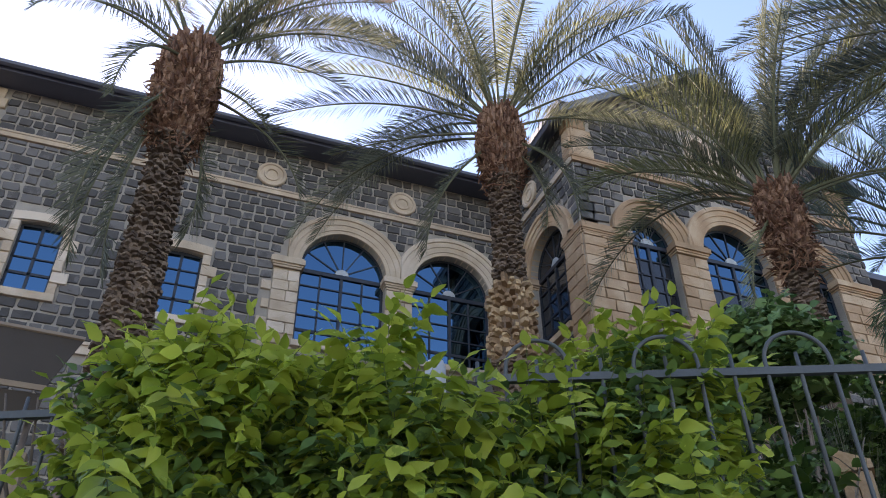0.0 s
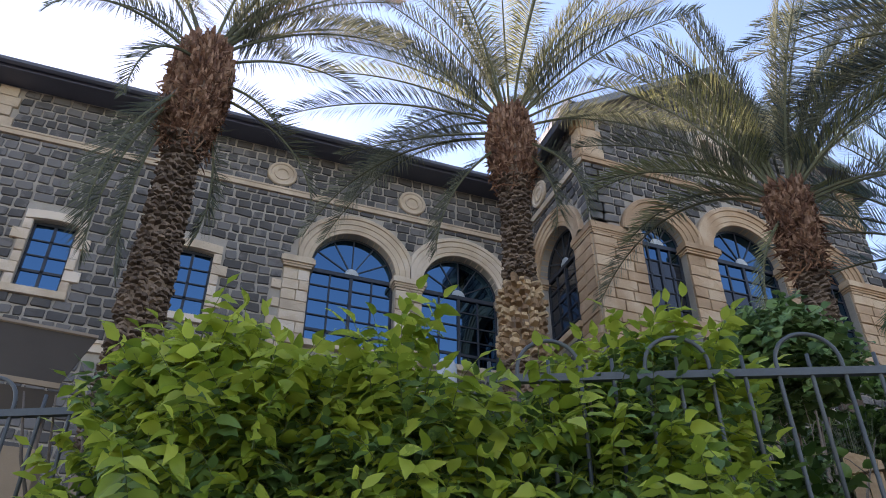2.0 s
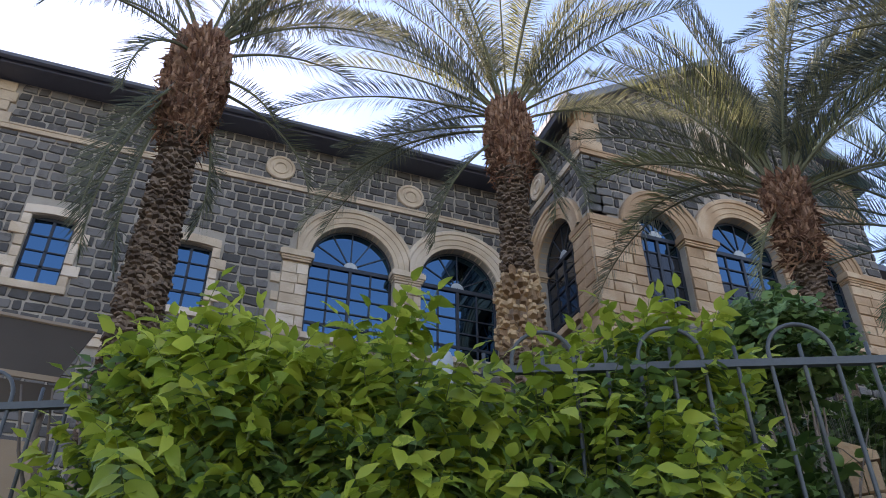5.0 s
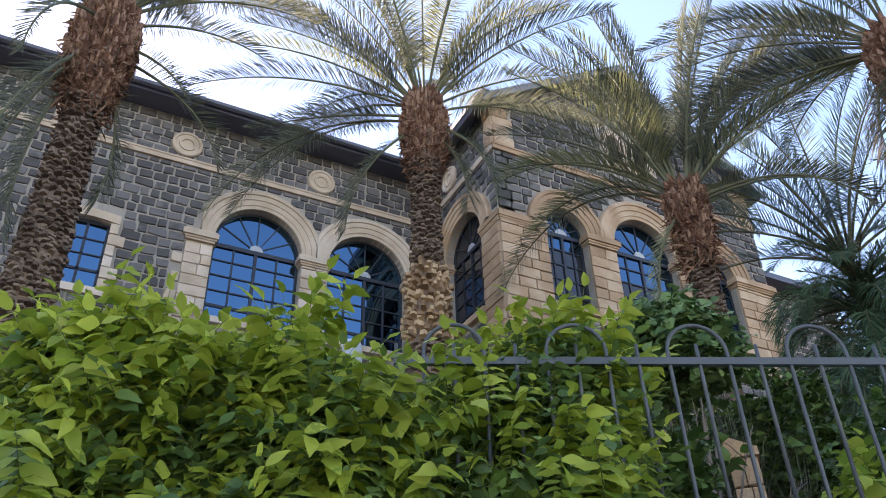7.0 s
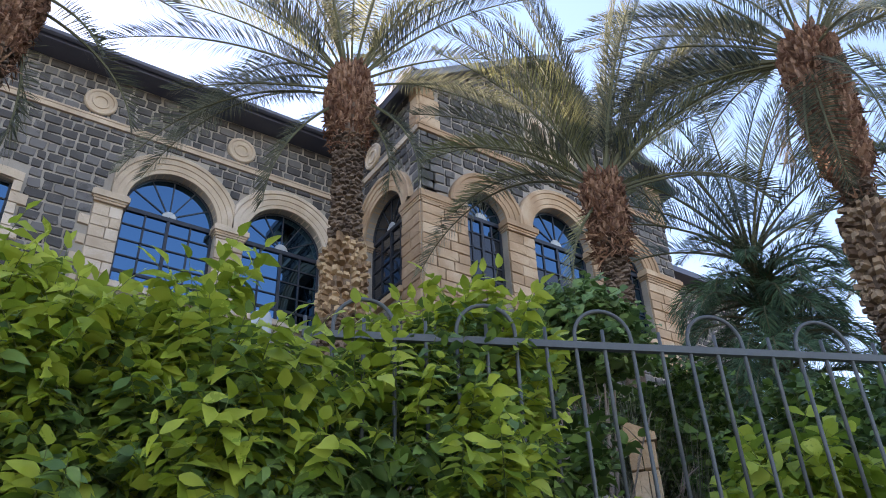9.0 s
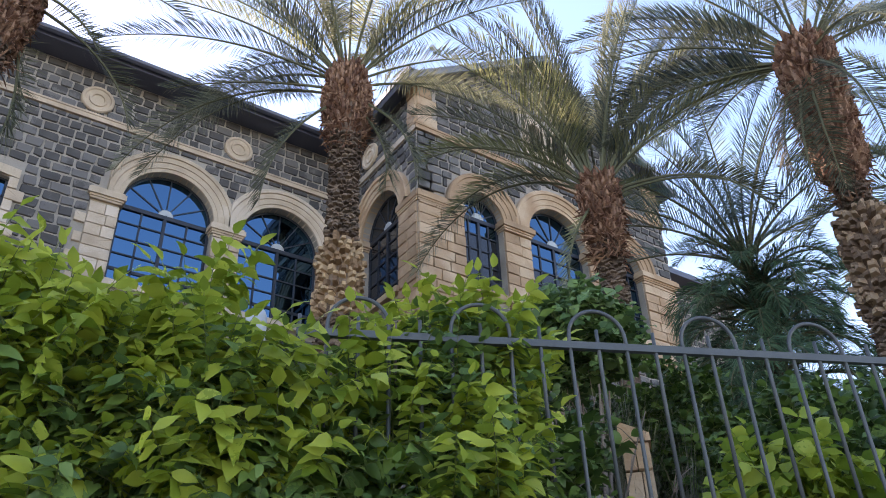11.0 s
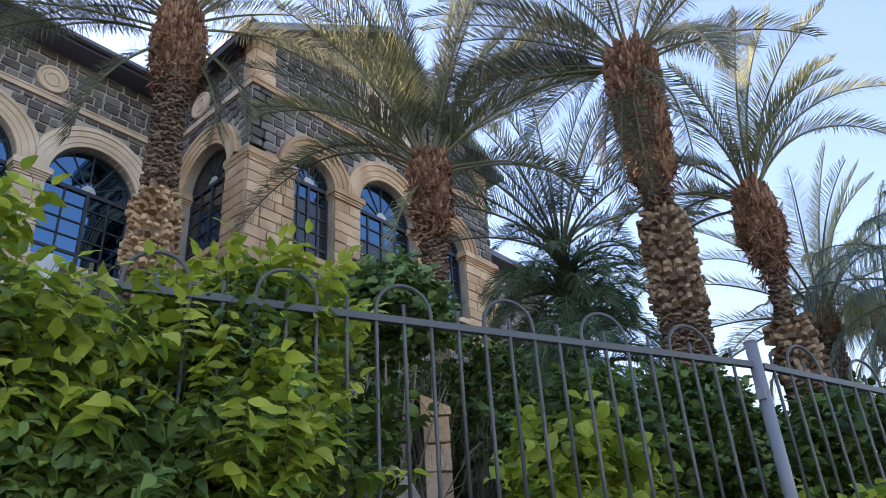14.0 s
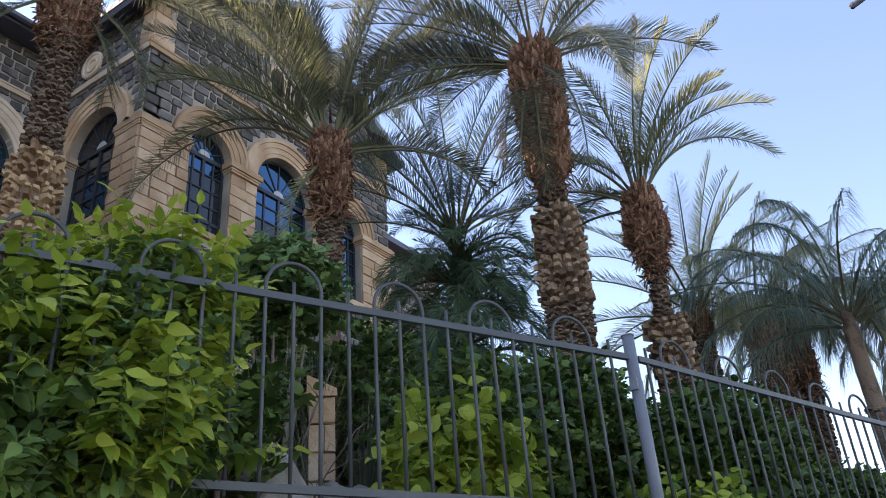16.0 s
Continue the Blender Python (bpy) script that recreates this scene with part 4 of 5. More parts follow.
palm("date_palm", (3.92, 7.32), 9.75, [(GROUND, 0.28), (5.5, 0.25), (5.95, 0.265), (6.5, 0.26), (6.85, 0.19), (7.6, 0.18), (8.4, 0.185), (8.65, 0.27), (9.2, 0.31), (9.6, 0.26), (9.9, 0.14)],
     [(179, 30, 51, 3.65, D(leaf=0.58, mat=M_FROND_K)), (187, 49, 49, 3.15, D(mat=M_FROND_K)), (145, 35, 87, 4.3, D(dz=-0.25, gap=0.022)), (160, 24, 84, 3.9, D(dz=-0.2, gap=0.022)), (213, -48, 40, 2.45, D(HANG, dz=-0.4)), (172, 13, 26, 2.5, D(dz=-0.1)), (143, 56, 88, 3.6, D(dz=-0.15, gap=0.022)), (201, 72, 38, 3.4),
      (349, 45, 43, 3.25, D(leaf=0.58, mat=M_FROND_K)), (5, 35, 34, 2.3), (332, -40, 56, 2.0, D(HANG, dz=-0.3)), (342, -54, 52, 1.6, D(HANG, dz=-0.5)), (0, 56, 30, 3.8), (352, 66, 28, 4.0), (180, 60, 34, 3.8), (184, 40, 46, 3.3),
      (183, 66, 30, 4.0), (178, 54, 40, 4.0), (192, 52, 46, 3.8, D(mat=M_FROND_K)), (4, 64, 34, 4.0), (20, 30, 45, 3.0), (100, 75, 30, 3.8), (75, 62, 35, 3.6), (270, 78, 35, 3.8), (300, 68, 42, 3.6), (240, 68, 46, 3.8), (10, 72, 24, 4.0), (185, 78, 25, 4.0), (215, 76, 30, 3.8, D(mat=M_FROND_Y)), (320, 80, 25, 3.8, D(mat=M_FROND_Y))],
     "tall date palm with tan cut leaf bases low on its trunk", ((5.7, 6.78),), 8.55, 23, (M_FROND, M_FROND_Y), 2, 3.8)
palm("date_palm", (6.50, 5.25), 7.48, [(GROUND, 0.16), (5.6, 0.14), (6.25, 0.135), (6.6, 0.18), (6.95, 0.21), (7.35, 0.205), (7.6, 0.17), (7.75, 0.13)],
     [(176, 49, 49, 2.75, D(mat=M_FROND_Y)), (202, 73, 29, 3.1, D(mat=M_FROND_Y)), (145, 46, 95, 4.05, D(dz=-0.1, gap=0.022)), (190, 59, 41, 3.3), (181, 87, 8, 3.7), (1, 70, 46, 2.75), (12, 52, 43, 2.1, D(mat=M_FROND_K)), (225, -51, 48, 1.65, D(HANG, leaf=0.24, mat=M_FROND_Y, dz=-0.2)), (150, 53, 77, 2.9, D(mat=M_FROND_Y, dz=-0.1)), (68, 44, 65, 2.8, D(dz=-0.1)),
      (196, 66, 38, 3.2), (183, 54, 46, 3.0), (10, 66, 40, 2.9, D(mat=M_FROND_K)), (20, 60, 44, 2.6, D(mat=M_FROND_K)), (165, 56, 62, 3.2, D(mat=M_FROND_Y)), (6, 60, 40, 2.9), (355, 46, 50, 2.5), (8, 20, 70, 2.2, HANG), (340, 0, 72, 2.2, HANG),
      (186, 84, 10, 3.7), (200, 86, 14, 3.6, D(mat=M_FROND_K)), (170, 80, 18, 3.7, D(mat=M_FROND_K)), (194, 76, 24, 3.6, D(mat=M_FROND_O)), (205, 68, 34, 3.4), (355, 80, 18, 3.6, D(mat=M_FROND_K)), (8, 84, 12, 3.7), (15, 72, 26, 3.4, D(mat=M_FROND_K)), (0, 64, 34, 3.2),
      (90, 70, 30, 3.3), (150, 75, 25, 3.4), (30, 74, 25, 3.3), (20, 82, 16, 3.3), (330, 79, 20, 3.2), (200, 80, 20, 3.3)],
     "date palm with a reddish boss and yellowing arched fronds", (), 6.55, 37, (M_FROND, M_FROND_Y), 0, 3.3, D(gap=0.023))
palm("date_palm", (8.70, 4.80), 6.95, [(GROUND, 0.12), (5.0, 0.09), (6.4, 0.06), (6.9, 0.06), (7.0, 0.05)],
     [(196, 78, 26, 2.75), (186, 88, 30, 2.9), (350, 86, 34, 2.8), (2, 72, 30, 2.5), (176, 66, 40, 2.5), (186, 54, 50, 2.5), (192, 42, 58, 2.3), (172, 74, 34, 2.6), (8, 60, 44, 2.4), (355, 48, 56, 2.2), (12, 36, 60, 2.0),
      (180, 32, 62, 2.1), (260, 84, 30, 2.6), (90, 80, 30, 2.6), (120, 52, 60, 2.4), (60, 50, 60, 2.3), (230, 68, 50, 2.2), (310, 66, 50, 2.2), (200, 60, 46, 2.4), (340, 76, 30, 2.6)]
     + [(k * 47.0, 34 - 14 * (k % 3), 100, 0.95 + 0.14 * (k % 4), D(dz=-0.35 - 0.30 * (k % 7), gap=0.016, leaf=0.34, plume=0.7, width=0.012, droop=0.5, mat=M_FROND_S)) for k in range(96)]
     + [(200 + k * 37 % 140, 60 + 5 * (k % 4), 70, 0.8 + 0.1 * (k % 3), D(dz=-0.35 - 0.16 * (k % 8), gap=0.016, leaf=0.32, plume=0.7, width=0.012, start=0.03, droop=0.5, mat=M_FROND_S)) for k in range(20)],
     "bushy young palm with bluish green drooping foliage", (), None, 41, (M_FROND_P4, M_FROND_P4), 0, 2.9, D(plume=0.08, droop=0.14, leaf=0.44, width=0.012, gap=0.024))
palm("date_palm", (7.95, 2.89), 8.64, [(GROUND, 0.25), (4.5, 0.24), (5.3, 0.26), (6.05, 0.255), (6.22, 0.15), (6.48, 0.135), (6.78, 0.22), (7.75, 0.30), (8.45, 0.31), (8.7, 0.22), (8.85, 0.12)],
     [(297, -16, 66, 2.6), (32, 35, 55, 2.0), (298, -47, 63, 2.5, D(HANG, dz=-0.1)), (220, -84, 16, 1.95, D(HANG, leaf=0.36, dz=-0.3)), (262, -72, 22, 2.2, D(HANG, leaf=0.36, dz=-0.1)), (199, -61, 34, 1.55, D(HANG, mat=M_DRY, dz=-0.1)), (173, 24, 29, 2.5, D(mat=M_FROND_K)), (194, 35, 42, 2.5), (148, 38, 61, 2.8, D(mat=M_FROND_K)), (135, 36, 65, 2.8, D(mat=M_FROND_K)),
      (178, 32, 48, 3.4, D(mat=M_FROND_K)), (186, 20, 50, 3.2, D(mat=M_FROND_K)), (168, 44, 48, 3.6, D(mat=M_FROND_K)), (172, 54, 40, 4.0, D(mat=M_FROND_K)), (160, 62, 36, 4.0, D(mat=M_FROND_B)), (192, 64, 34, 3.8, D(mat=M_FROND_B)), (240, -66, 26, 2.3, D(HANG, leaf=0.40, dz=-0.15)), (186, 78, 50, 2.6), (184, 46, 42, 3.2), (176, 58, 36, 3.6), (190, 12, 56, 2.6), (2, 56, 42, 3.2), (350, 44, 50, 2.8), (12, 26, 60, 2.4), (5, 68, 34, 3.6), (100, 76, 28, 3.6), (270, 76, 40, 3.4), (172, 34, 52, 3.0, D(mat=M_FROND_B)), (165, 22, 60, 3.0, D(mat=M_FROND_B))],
     "tall date palm with a shaggy boss and hanging dry fronds", ((4.9, 6.18),), 6.54, 53, (M_FROND, M_FROND_B), 6, 3.5, lean=(0.0, -0.10), cut_mat=M_CUT_D)
palm("date_palm", (9.28, 2.26), 6.80, [(GROUND, 0.22), (4.0, 0.22), (4.9, 0.225), (5.0, 0.12), (5.12, 0.095), (5.7, 0.095), (5.88, 0.17), (6.1, 0.24), (6.45, 0.215), (6.7, 0.16), (6.85, 0.1)],
     [(342, 77, 54, 2.75), (17, 67, 78, 2.75), (36, 59, 90, 3.0), (178, 88, 26, 2.5, D(mat=M_FROND_Y)), (140, 70, 76, 2.1, D(mat=M_FROND_Y)), (120, 44, 67, 2.35), (185, 86, 46, 1.9), (358, 85, 30, 3.0, D(mat=M_FROND_Y)), (359, 65, 27, 2.0), (200, 30, 90, 1.8, HANG),
      (172, 60, 60, 2.3, D(mat=M_FROND_Y)), (176, 36, 80, 2.0), (300, 82, 30, 2.5), (90, 80, 35, 2.5, D(mat=M_FROND_Y)), (155, 20, 85, 2.0), (10, 76, 60, 2.4)],
     "date palm with a narrow neck and arching fronds in a painted sunlit yellow", ((4.2, 4.97),), 5.82, 67, (M_FROND_Y, M_FROND), 2, 2.3, D(leaf=0.42, droop=0.10, gap=0.018), cut_mat=M_CUT_D)
QUEEN = D(plume=0.5, droop=1.5, leaf=0.38, width=0.012, gap=0.018)
# this palm stands in the wing's shadow; its pale colour imitates sun
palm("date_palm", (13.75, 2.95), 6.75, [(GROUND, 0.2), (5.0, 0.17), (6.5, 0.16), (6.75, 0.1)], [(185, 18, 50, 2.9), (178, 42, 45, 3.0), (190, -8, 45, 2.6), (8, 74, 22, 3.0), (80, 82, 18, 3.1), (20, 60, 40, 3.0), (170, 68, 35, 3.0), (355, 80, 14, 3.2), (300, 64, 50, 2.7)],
     "pale palm far back in the garden, sunlight put into its colour", (), 6.5, 71, (M_FROND_P, M_FROND_P), 12, 2.8, D(droop=0.2, leaf=0.5))
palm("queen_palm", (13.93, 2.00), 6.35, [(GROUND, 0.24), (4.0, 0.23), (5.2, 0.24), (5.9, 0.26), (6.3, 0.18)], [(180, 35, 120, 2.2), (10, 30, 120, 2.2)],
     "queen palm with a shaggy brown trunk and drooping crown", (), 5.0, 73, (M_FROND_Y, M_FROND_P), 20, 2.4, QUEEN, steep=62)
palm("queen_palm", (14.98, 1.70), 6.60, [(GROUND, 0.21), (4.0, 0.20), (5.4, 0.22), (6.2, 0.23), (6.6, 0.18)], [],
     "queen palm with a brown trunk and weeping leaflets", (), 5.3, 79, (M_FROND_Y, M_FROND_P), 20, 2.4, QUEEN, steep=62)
palm("queen_palm", (11.10, 0.44), 5.15, [(GROUND, 0.15), (4.0, 0.13), (4.9, 0.12), (5.15, 0.08)], [(114, 88, 72, 3.4), (130, 84, 84, 3.2), (176, 82, 165, 3.0), (188, 78, 160, 2.9), (182, 35, 110, 2.2), (0, 55, 90, 2.4), (170, 15, 95, 2.0), (5, 25, 90, 2.2)],
     "slender grey-trunked queen palm with weeping fronds", (), 99, 83, (M_FROND_B, M_FROND), 14, 2.3, QUEEN, smooth_from=2.3, steep=58)
palm("queen_palm", (14.4, -0.9), 5.9, [(GROUND, 0.15), (4.0, 0.13), (5.6, 0.13), (5.9, 0.08)], [],
     "queen palm at the far end of the garden", (), 99, 89, (M_FROND, M_FROND_B), 26, 2.3, QUEEN, smooth_from=2.3, steep=58)


# ---- shrubs ----
def leaf_geo(L, W, fold, curl, r):
    """An ovate, pointed leaf along +x, folded on its midrib and waved along its edge."""
    rows = [(0.14, 0.62), (0.38, 1.0), (0.64, 0.80), (0.86, 0.34)]
    v = [(0, 0, 0)]
    wav, ph = r.uniform(0.02, 0.06), r.uniform(0, 6)
    for t, w in rows:
        w *= r.uniform(0.90, 1.10)
        z = -curl * t * t * L
        y = W * 0.5 * w
        v += [(t * L, y, z + fold * y + wav * L * math.sin(9 * t + ph)), (t * L, 0, z), (t * L, -y, z + fold * y + wav * L * math.sin(9 * t + ph + 2))]
    v.append((L, 0, -curl * L * 1.08))
    f = [(0, 2, 1), (0, 3, 2)]
    for k in range(3):
        a = 1 + 3 * k
        f += [(a, a + 1, a + 4, a + 3), (a + 1, a + 2, a + 5, a + 4)]
    return v, f + [(10, 11, 13), (11, 12, 13)]


def shoot_mesh(seed, n_pairs=6, length=0.42, leaf=0.105, wide=0.055, mats=(None, None), arch=40, ladder=False):
    """A leafy shoot growing up along +z and arching to +x, with paired leaves; ladder: two close ranks of overlapping, slightly hanging leaves."""
    r = random.Random(seed)
    N = 9
    pts, e = [Vector((0, 0, 0))], radians(88)
    for i in range(N):
        e -= radians(arch) / N
        pts.append(pts[-1] + Vector((math.cos(e), 0.02 * r.uniform(-1, 1), math.sin(e))) * length / N)
    b = Build()
    b.tube(pts, [0.0032 * (1 - 0.7 * i / N) for i in range(N + 1)], 4, False)
    index = [1] * len(b.f)
    young = 2 if len(mats) > 2 else 0
    def leafat(p, d, size, tip):
        d = d.normalized()
        y = Vector((0, 0, 1)).cross(d)
        y = y.normalized() if y.length > 0.05 else Vector((0, 1, 0))
        z = d.cross(y)
        tw = r.gauss(0, 0.55 if ladder else 0.75)
        y, z = y * math.cos(tw) + z * math.sin(tw), z * math.cos(tw) - y * math.sin(tw)
        v, f = leaf_geo(leaf * size, wide * size * r.uniform(0.85, 1.15), r.uniform(-0.1, 0.5), r.uniform(0.1, 0.6), r)
        b.add([tuple(p + d * x + y * yy + z * zz) for x, yy, zz in v], f)
        index.extend([young if tip else 0] * len(f))
    for k in range(n_pairs):
        t = 0.08 + 0.88 * k / n_pairs
        x = t * N
        i = min(int(x), N - 1)
        p = pts[i].lerp(pts[i + 1], x - i)
        d = (pts[i + 1] - pts[i]).normalized()
        ang = 0.3 * r.uniform(-1, 1) if ladder or n_pairs >= 5 else k * 1.2 + r.uniform(-0.5, 0.5)
        for s in (-1, 1):
            if ladder:
                way = d * r.uniform(0.10, 0.55) * (0.5 + t) + Vector((math.sin(ang) * s + r.uniform(0.0, 0.7), math.cos(ang) * s, r.uniform(-0.60, 0.10)))
                leafat(p, way, (0.62 + 0.48 * math.sin(math.pi * (0.22 + 0.62 * t))) * r.uniform(0.82, 1.12), t > 0.66)
            else:
                side = Vector((math.sin(ang) * s, math.cos(ang) * s, 0.15))
                leafat(p, d * r.uniform(0.3, 0.9) + side + Vector((0, 0, r.uniform(-0.35, 0.25))), (0.75 + 0.5 * math.sin(math.pi * (0.15 + 0.8 * t))) * r.uniform(0.8, 1.1), False)
    leafat(pts[-1], (pts[-1] - pts[-2]), 0.8, True)
    me = b.mesh("shoot", mats)
    me.polygons.foreach_set("material_index", index)
    me.polygons.foreach_set("use_smooth", [True] * len(me.polygons))
    me.update()
    return me


def joined_shoots(name, parent, library, poses, mats, label):
    """Many shoots as one mesh."""
    V, F, MI, k0 = [], [], [], 0
    cache = {}
    for which, m in poses:
        if which not in cache:
            me = library[which]
            co = np.empty(len(me.vertices) * 3); me.vertices.foreach_get("co", co)
            cache[which] = (co.reshape(-1, 3), [tuple(p.vertices) for p in me.polygons], [p.material_index for p in me.polygons])
        co, fs, mi = cache[which]
        mm = np.array(m)
        V.append(co @ mm[:3, :3].T + mm[:3, 3])
        F.extend(tuple(i + k0 for i in f) for f in fs)
        MI.extend(mi)
        k0 += len(co)
    me = bpy.data.meshes.new(name)
    me.from_pydata(np.concatenate(V).tolist(), [], F)
    for m in mats:
        me.materials.append(m)
    me.polygons.foreach_set("material_index", MI)
    me.polygons.foreach_set("use_smooth", [True] * len(F))
    me.update()
    ob = new(name, me)
    ob.parent = parent
    return tagged(ob, label, kind="stuff")


def shoot_pose(p, lean, az, roll, size):
    return Matrix.Translation(p) @ Matrix.Rotation(az, 4, "Z") @ Matrix.Rotation(lean, 4, "Y") @ Matrix.Rotation(roll, 4, "Z") @ Matrix.Diagonal((size, size, size, 1))


def lerp_table(tab, s):
    if s <= tab[0][0]:
        return tab[0][1]
    for (a, b), (c, d) in zip(tab, tab[1:]):
        if s <= c:
            return b + (d - b) * (s - a) / (c - a)
    return tab[-1][1]


SH = [shoot_mesh(300 + k, 9 + k % 4, 0.34 + 0.03 * (k % 4), 0.084, 0.047, (M_LEAF, M_STEM, M_LEAF_Y), 18 + 10 * (k % 4), True) for k in range(12)]
SH_O = [shoot_mesh(350 + k, 9 + k % 3, 0.30 + 0.03 * (k % 4), 0.066, 0.039, (M_LEAF_O, M_STEM), 25 + 12 * (k % 4), True) for k in range(8)]
LIB = SH + SH_O
# top of the shrub along the fence
TOP = [(-3.2, 2.95), (-2.2, 2.98), (-1.95, 3.02), (-1.72, 3.06), (-1.37, 3.12), (-1.1, 3.0), (-0.93, 2.96), (-0.76, 2.90), (-0.62, 2.96), (-0.54, 2.90), (-0.40, 2.86), (-0.1, 2.84), (0.1, 2.98), (0.24, 3.10), (0.45, 3.18), (0.60, 3.16), (0.75, 3.02), (0.85, 2.7)]
shrub = thing("climbing_shrub", FO - FD * 0.8 + FN * 0.35 + Vector((0, 0, GROUND)), "bright green leafy shrub growing over the garden fence", "shrub")
sb = Build()
r = random.Random(5)
for k in range(26):
    s = r.uniform(-3.0, 0.6)
    off = r.uniform(0.1, 0.45)
    p = FO + FD * s + FN * off - shrub.location + Vector((0, 0, GROUND))
    p.z = 0
    z1 = lerp_table(TOP, s) - GROUND - 0.2
    q = p + FD * r.uniform(-0.25, 0.25) - FN * r.uniform(0.1, 0.6)
    sb.tube([p, p.lerp(q, 0.3) + Vector((0.02, 0, z1 * 0.4)), p.lerp(q, 0.7) + Vector((-0.02, 0, z1 * 0.75)), q + Vector((0, 0, z1))], [0.013, 0.010, 0.007, 0.004], 6)
part("woody_core", sb, M_WOOD, shrub, "thin woody stems", True, "stuff")
poses = []
tries = 0
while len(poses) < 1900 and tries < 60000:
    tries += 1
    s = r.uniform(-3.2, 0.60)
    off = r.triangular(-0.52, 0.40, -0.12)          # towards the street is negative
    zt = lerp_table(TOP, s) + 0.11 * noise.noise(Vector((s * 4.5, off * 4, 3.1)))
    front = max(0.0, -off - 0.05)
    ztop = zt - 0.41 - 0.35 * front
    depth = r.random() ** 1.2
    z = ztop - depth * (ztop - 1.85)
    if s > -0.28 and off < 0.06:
        # right of the panel joint the rail stays free in the camera's view; only the lower part reaches through the
        # bars
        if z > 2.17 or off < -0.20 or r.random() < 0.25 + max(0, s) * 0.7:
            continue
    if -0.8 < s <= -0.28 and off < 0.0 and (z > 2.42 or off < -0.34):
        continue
    # wedge cut along sightlines, shaped so rail and awning show in the camera's view
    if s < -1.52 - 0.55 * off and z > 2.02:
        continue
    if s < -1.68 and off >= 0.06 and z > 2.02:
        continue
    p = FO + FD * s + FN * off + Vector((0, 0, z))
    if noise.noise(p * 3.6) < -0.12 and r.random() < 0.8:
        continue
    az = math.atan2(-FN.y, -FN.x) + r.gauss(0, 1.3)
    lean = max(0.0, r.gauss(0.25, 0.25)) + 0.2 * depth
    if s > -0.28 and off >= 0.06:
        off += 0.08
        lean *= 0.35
    # darker shoots low and inside paint the shrub's inner shade
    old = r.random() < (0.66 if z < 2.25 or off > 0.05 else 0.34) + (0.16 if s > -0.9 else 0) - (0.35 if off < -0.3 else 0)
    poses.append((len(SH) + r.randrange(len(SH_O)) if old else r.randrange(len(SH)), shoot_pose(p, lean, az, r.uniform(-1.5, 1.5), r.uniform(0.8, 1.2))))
for k in range(230):
    s, off = r.uniform(-0.05, 0.70), r.uniform(0.16, 0.55)
    z = lerp_table(TOP, s) - 0.30 - 0.45 * r.random()
    poses.append((r.randrange(len(SH)), shoot_pose(FO + FD * s + FN * off + Vector((0, 0, z)), abs(r.gauss(0.05, 0.12)), math.atan2(-FN.y, -FN.x) + r.gauss(0, 1.6), r.uniform(-1.5, 1.5), r.uniform(0.8, 1.1))))
# long leaders that stand out of the top
for s, off, z, sz in ((-0.60, -0.10, 2.84, 1.15), (-0.63, -0.10, 2.68, 1.1), (-0.57, -0.12, 2.60, 1.15), (-0.66, -0.12, 2.56, 1.1), (-1.37, -0.1, 2.76, 1.05), (-1.30, -0.2, 2.66, 1.05), (-1.62, -0.02, 2.66, 1.05), (-0.95, -0.1, 2.58, 1.0),
                      (-0.36, -0.10, 2.50, 0.95), (0.20, 0.12, 2.64, 1.0), (0.36, 0.15, 2.68, 1.0), (0.46, 0.12, 2.66, 1.0), (-1.58, 0.1, 2.62, 0.9), (-1.5, 0.02, 2.7, 1.0), (0.50, -0.06, 2.46, 1.1), (0.46, -0.05, 2.38, 1.0), (0.36, -0.05, 2.30, 1.0)):
    for k in range(8):
        q = FO + FD * (s + r.uniform(-0.06, 0.06)) + FN * (off + r.uniform(-0.06, 0.06)) + Vector((0, 0, z - 0.05 - 0.055 * k))
        poses.append((r.randrange(len(LIB)), shoot_pose(q, r.uniform(0.02, 0.45), math.atan2(-FN.y, -FN.x) + r.uniform(-1.2, 1.2), 0.1, sz * 0.9)))
poses.sort(key=lambda q: -(q[1].translation - FO).dot(-FN))
inv = Matrix.Translation(-shrub.location)
for which, m in poses[:300]:
    ob = part("shoot", LIB[which], None, shrub)
    ob.matrix_basis = inv @ m
joined_shoots("foliage", shrub, LIB, [(w, inv @ m) for w, m in poses[300:] if w < len(SH)], (M_LEAF, M_STEM, M_LEAF_Y), "dense inner leaves of the shrub")
joined_shoots("old_foliage", shrub, LIB, [(w, inv @ m) for w, m in poses[300:] if w >= len(SH)], (M_LEAF_O, M_STEM), "older leaves of the shrub, darkened for its inner shade")


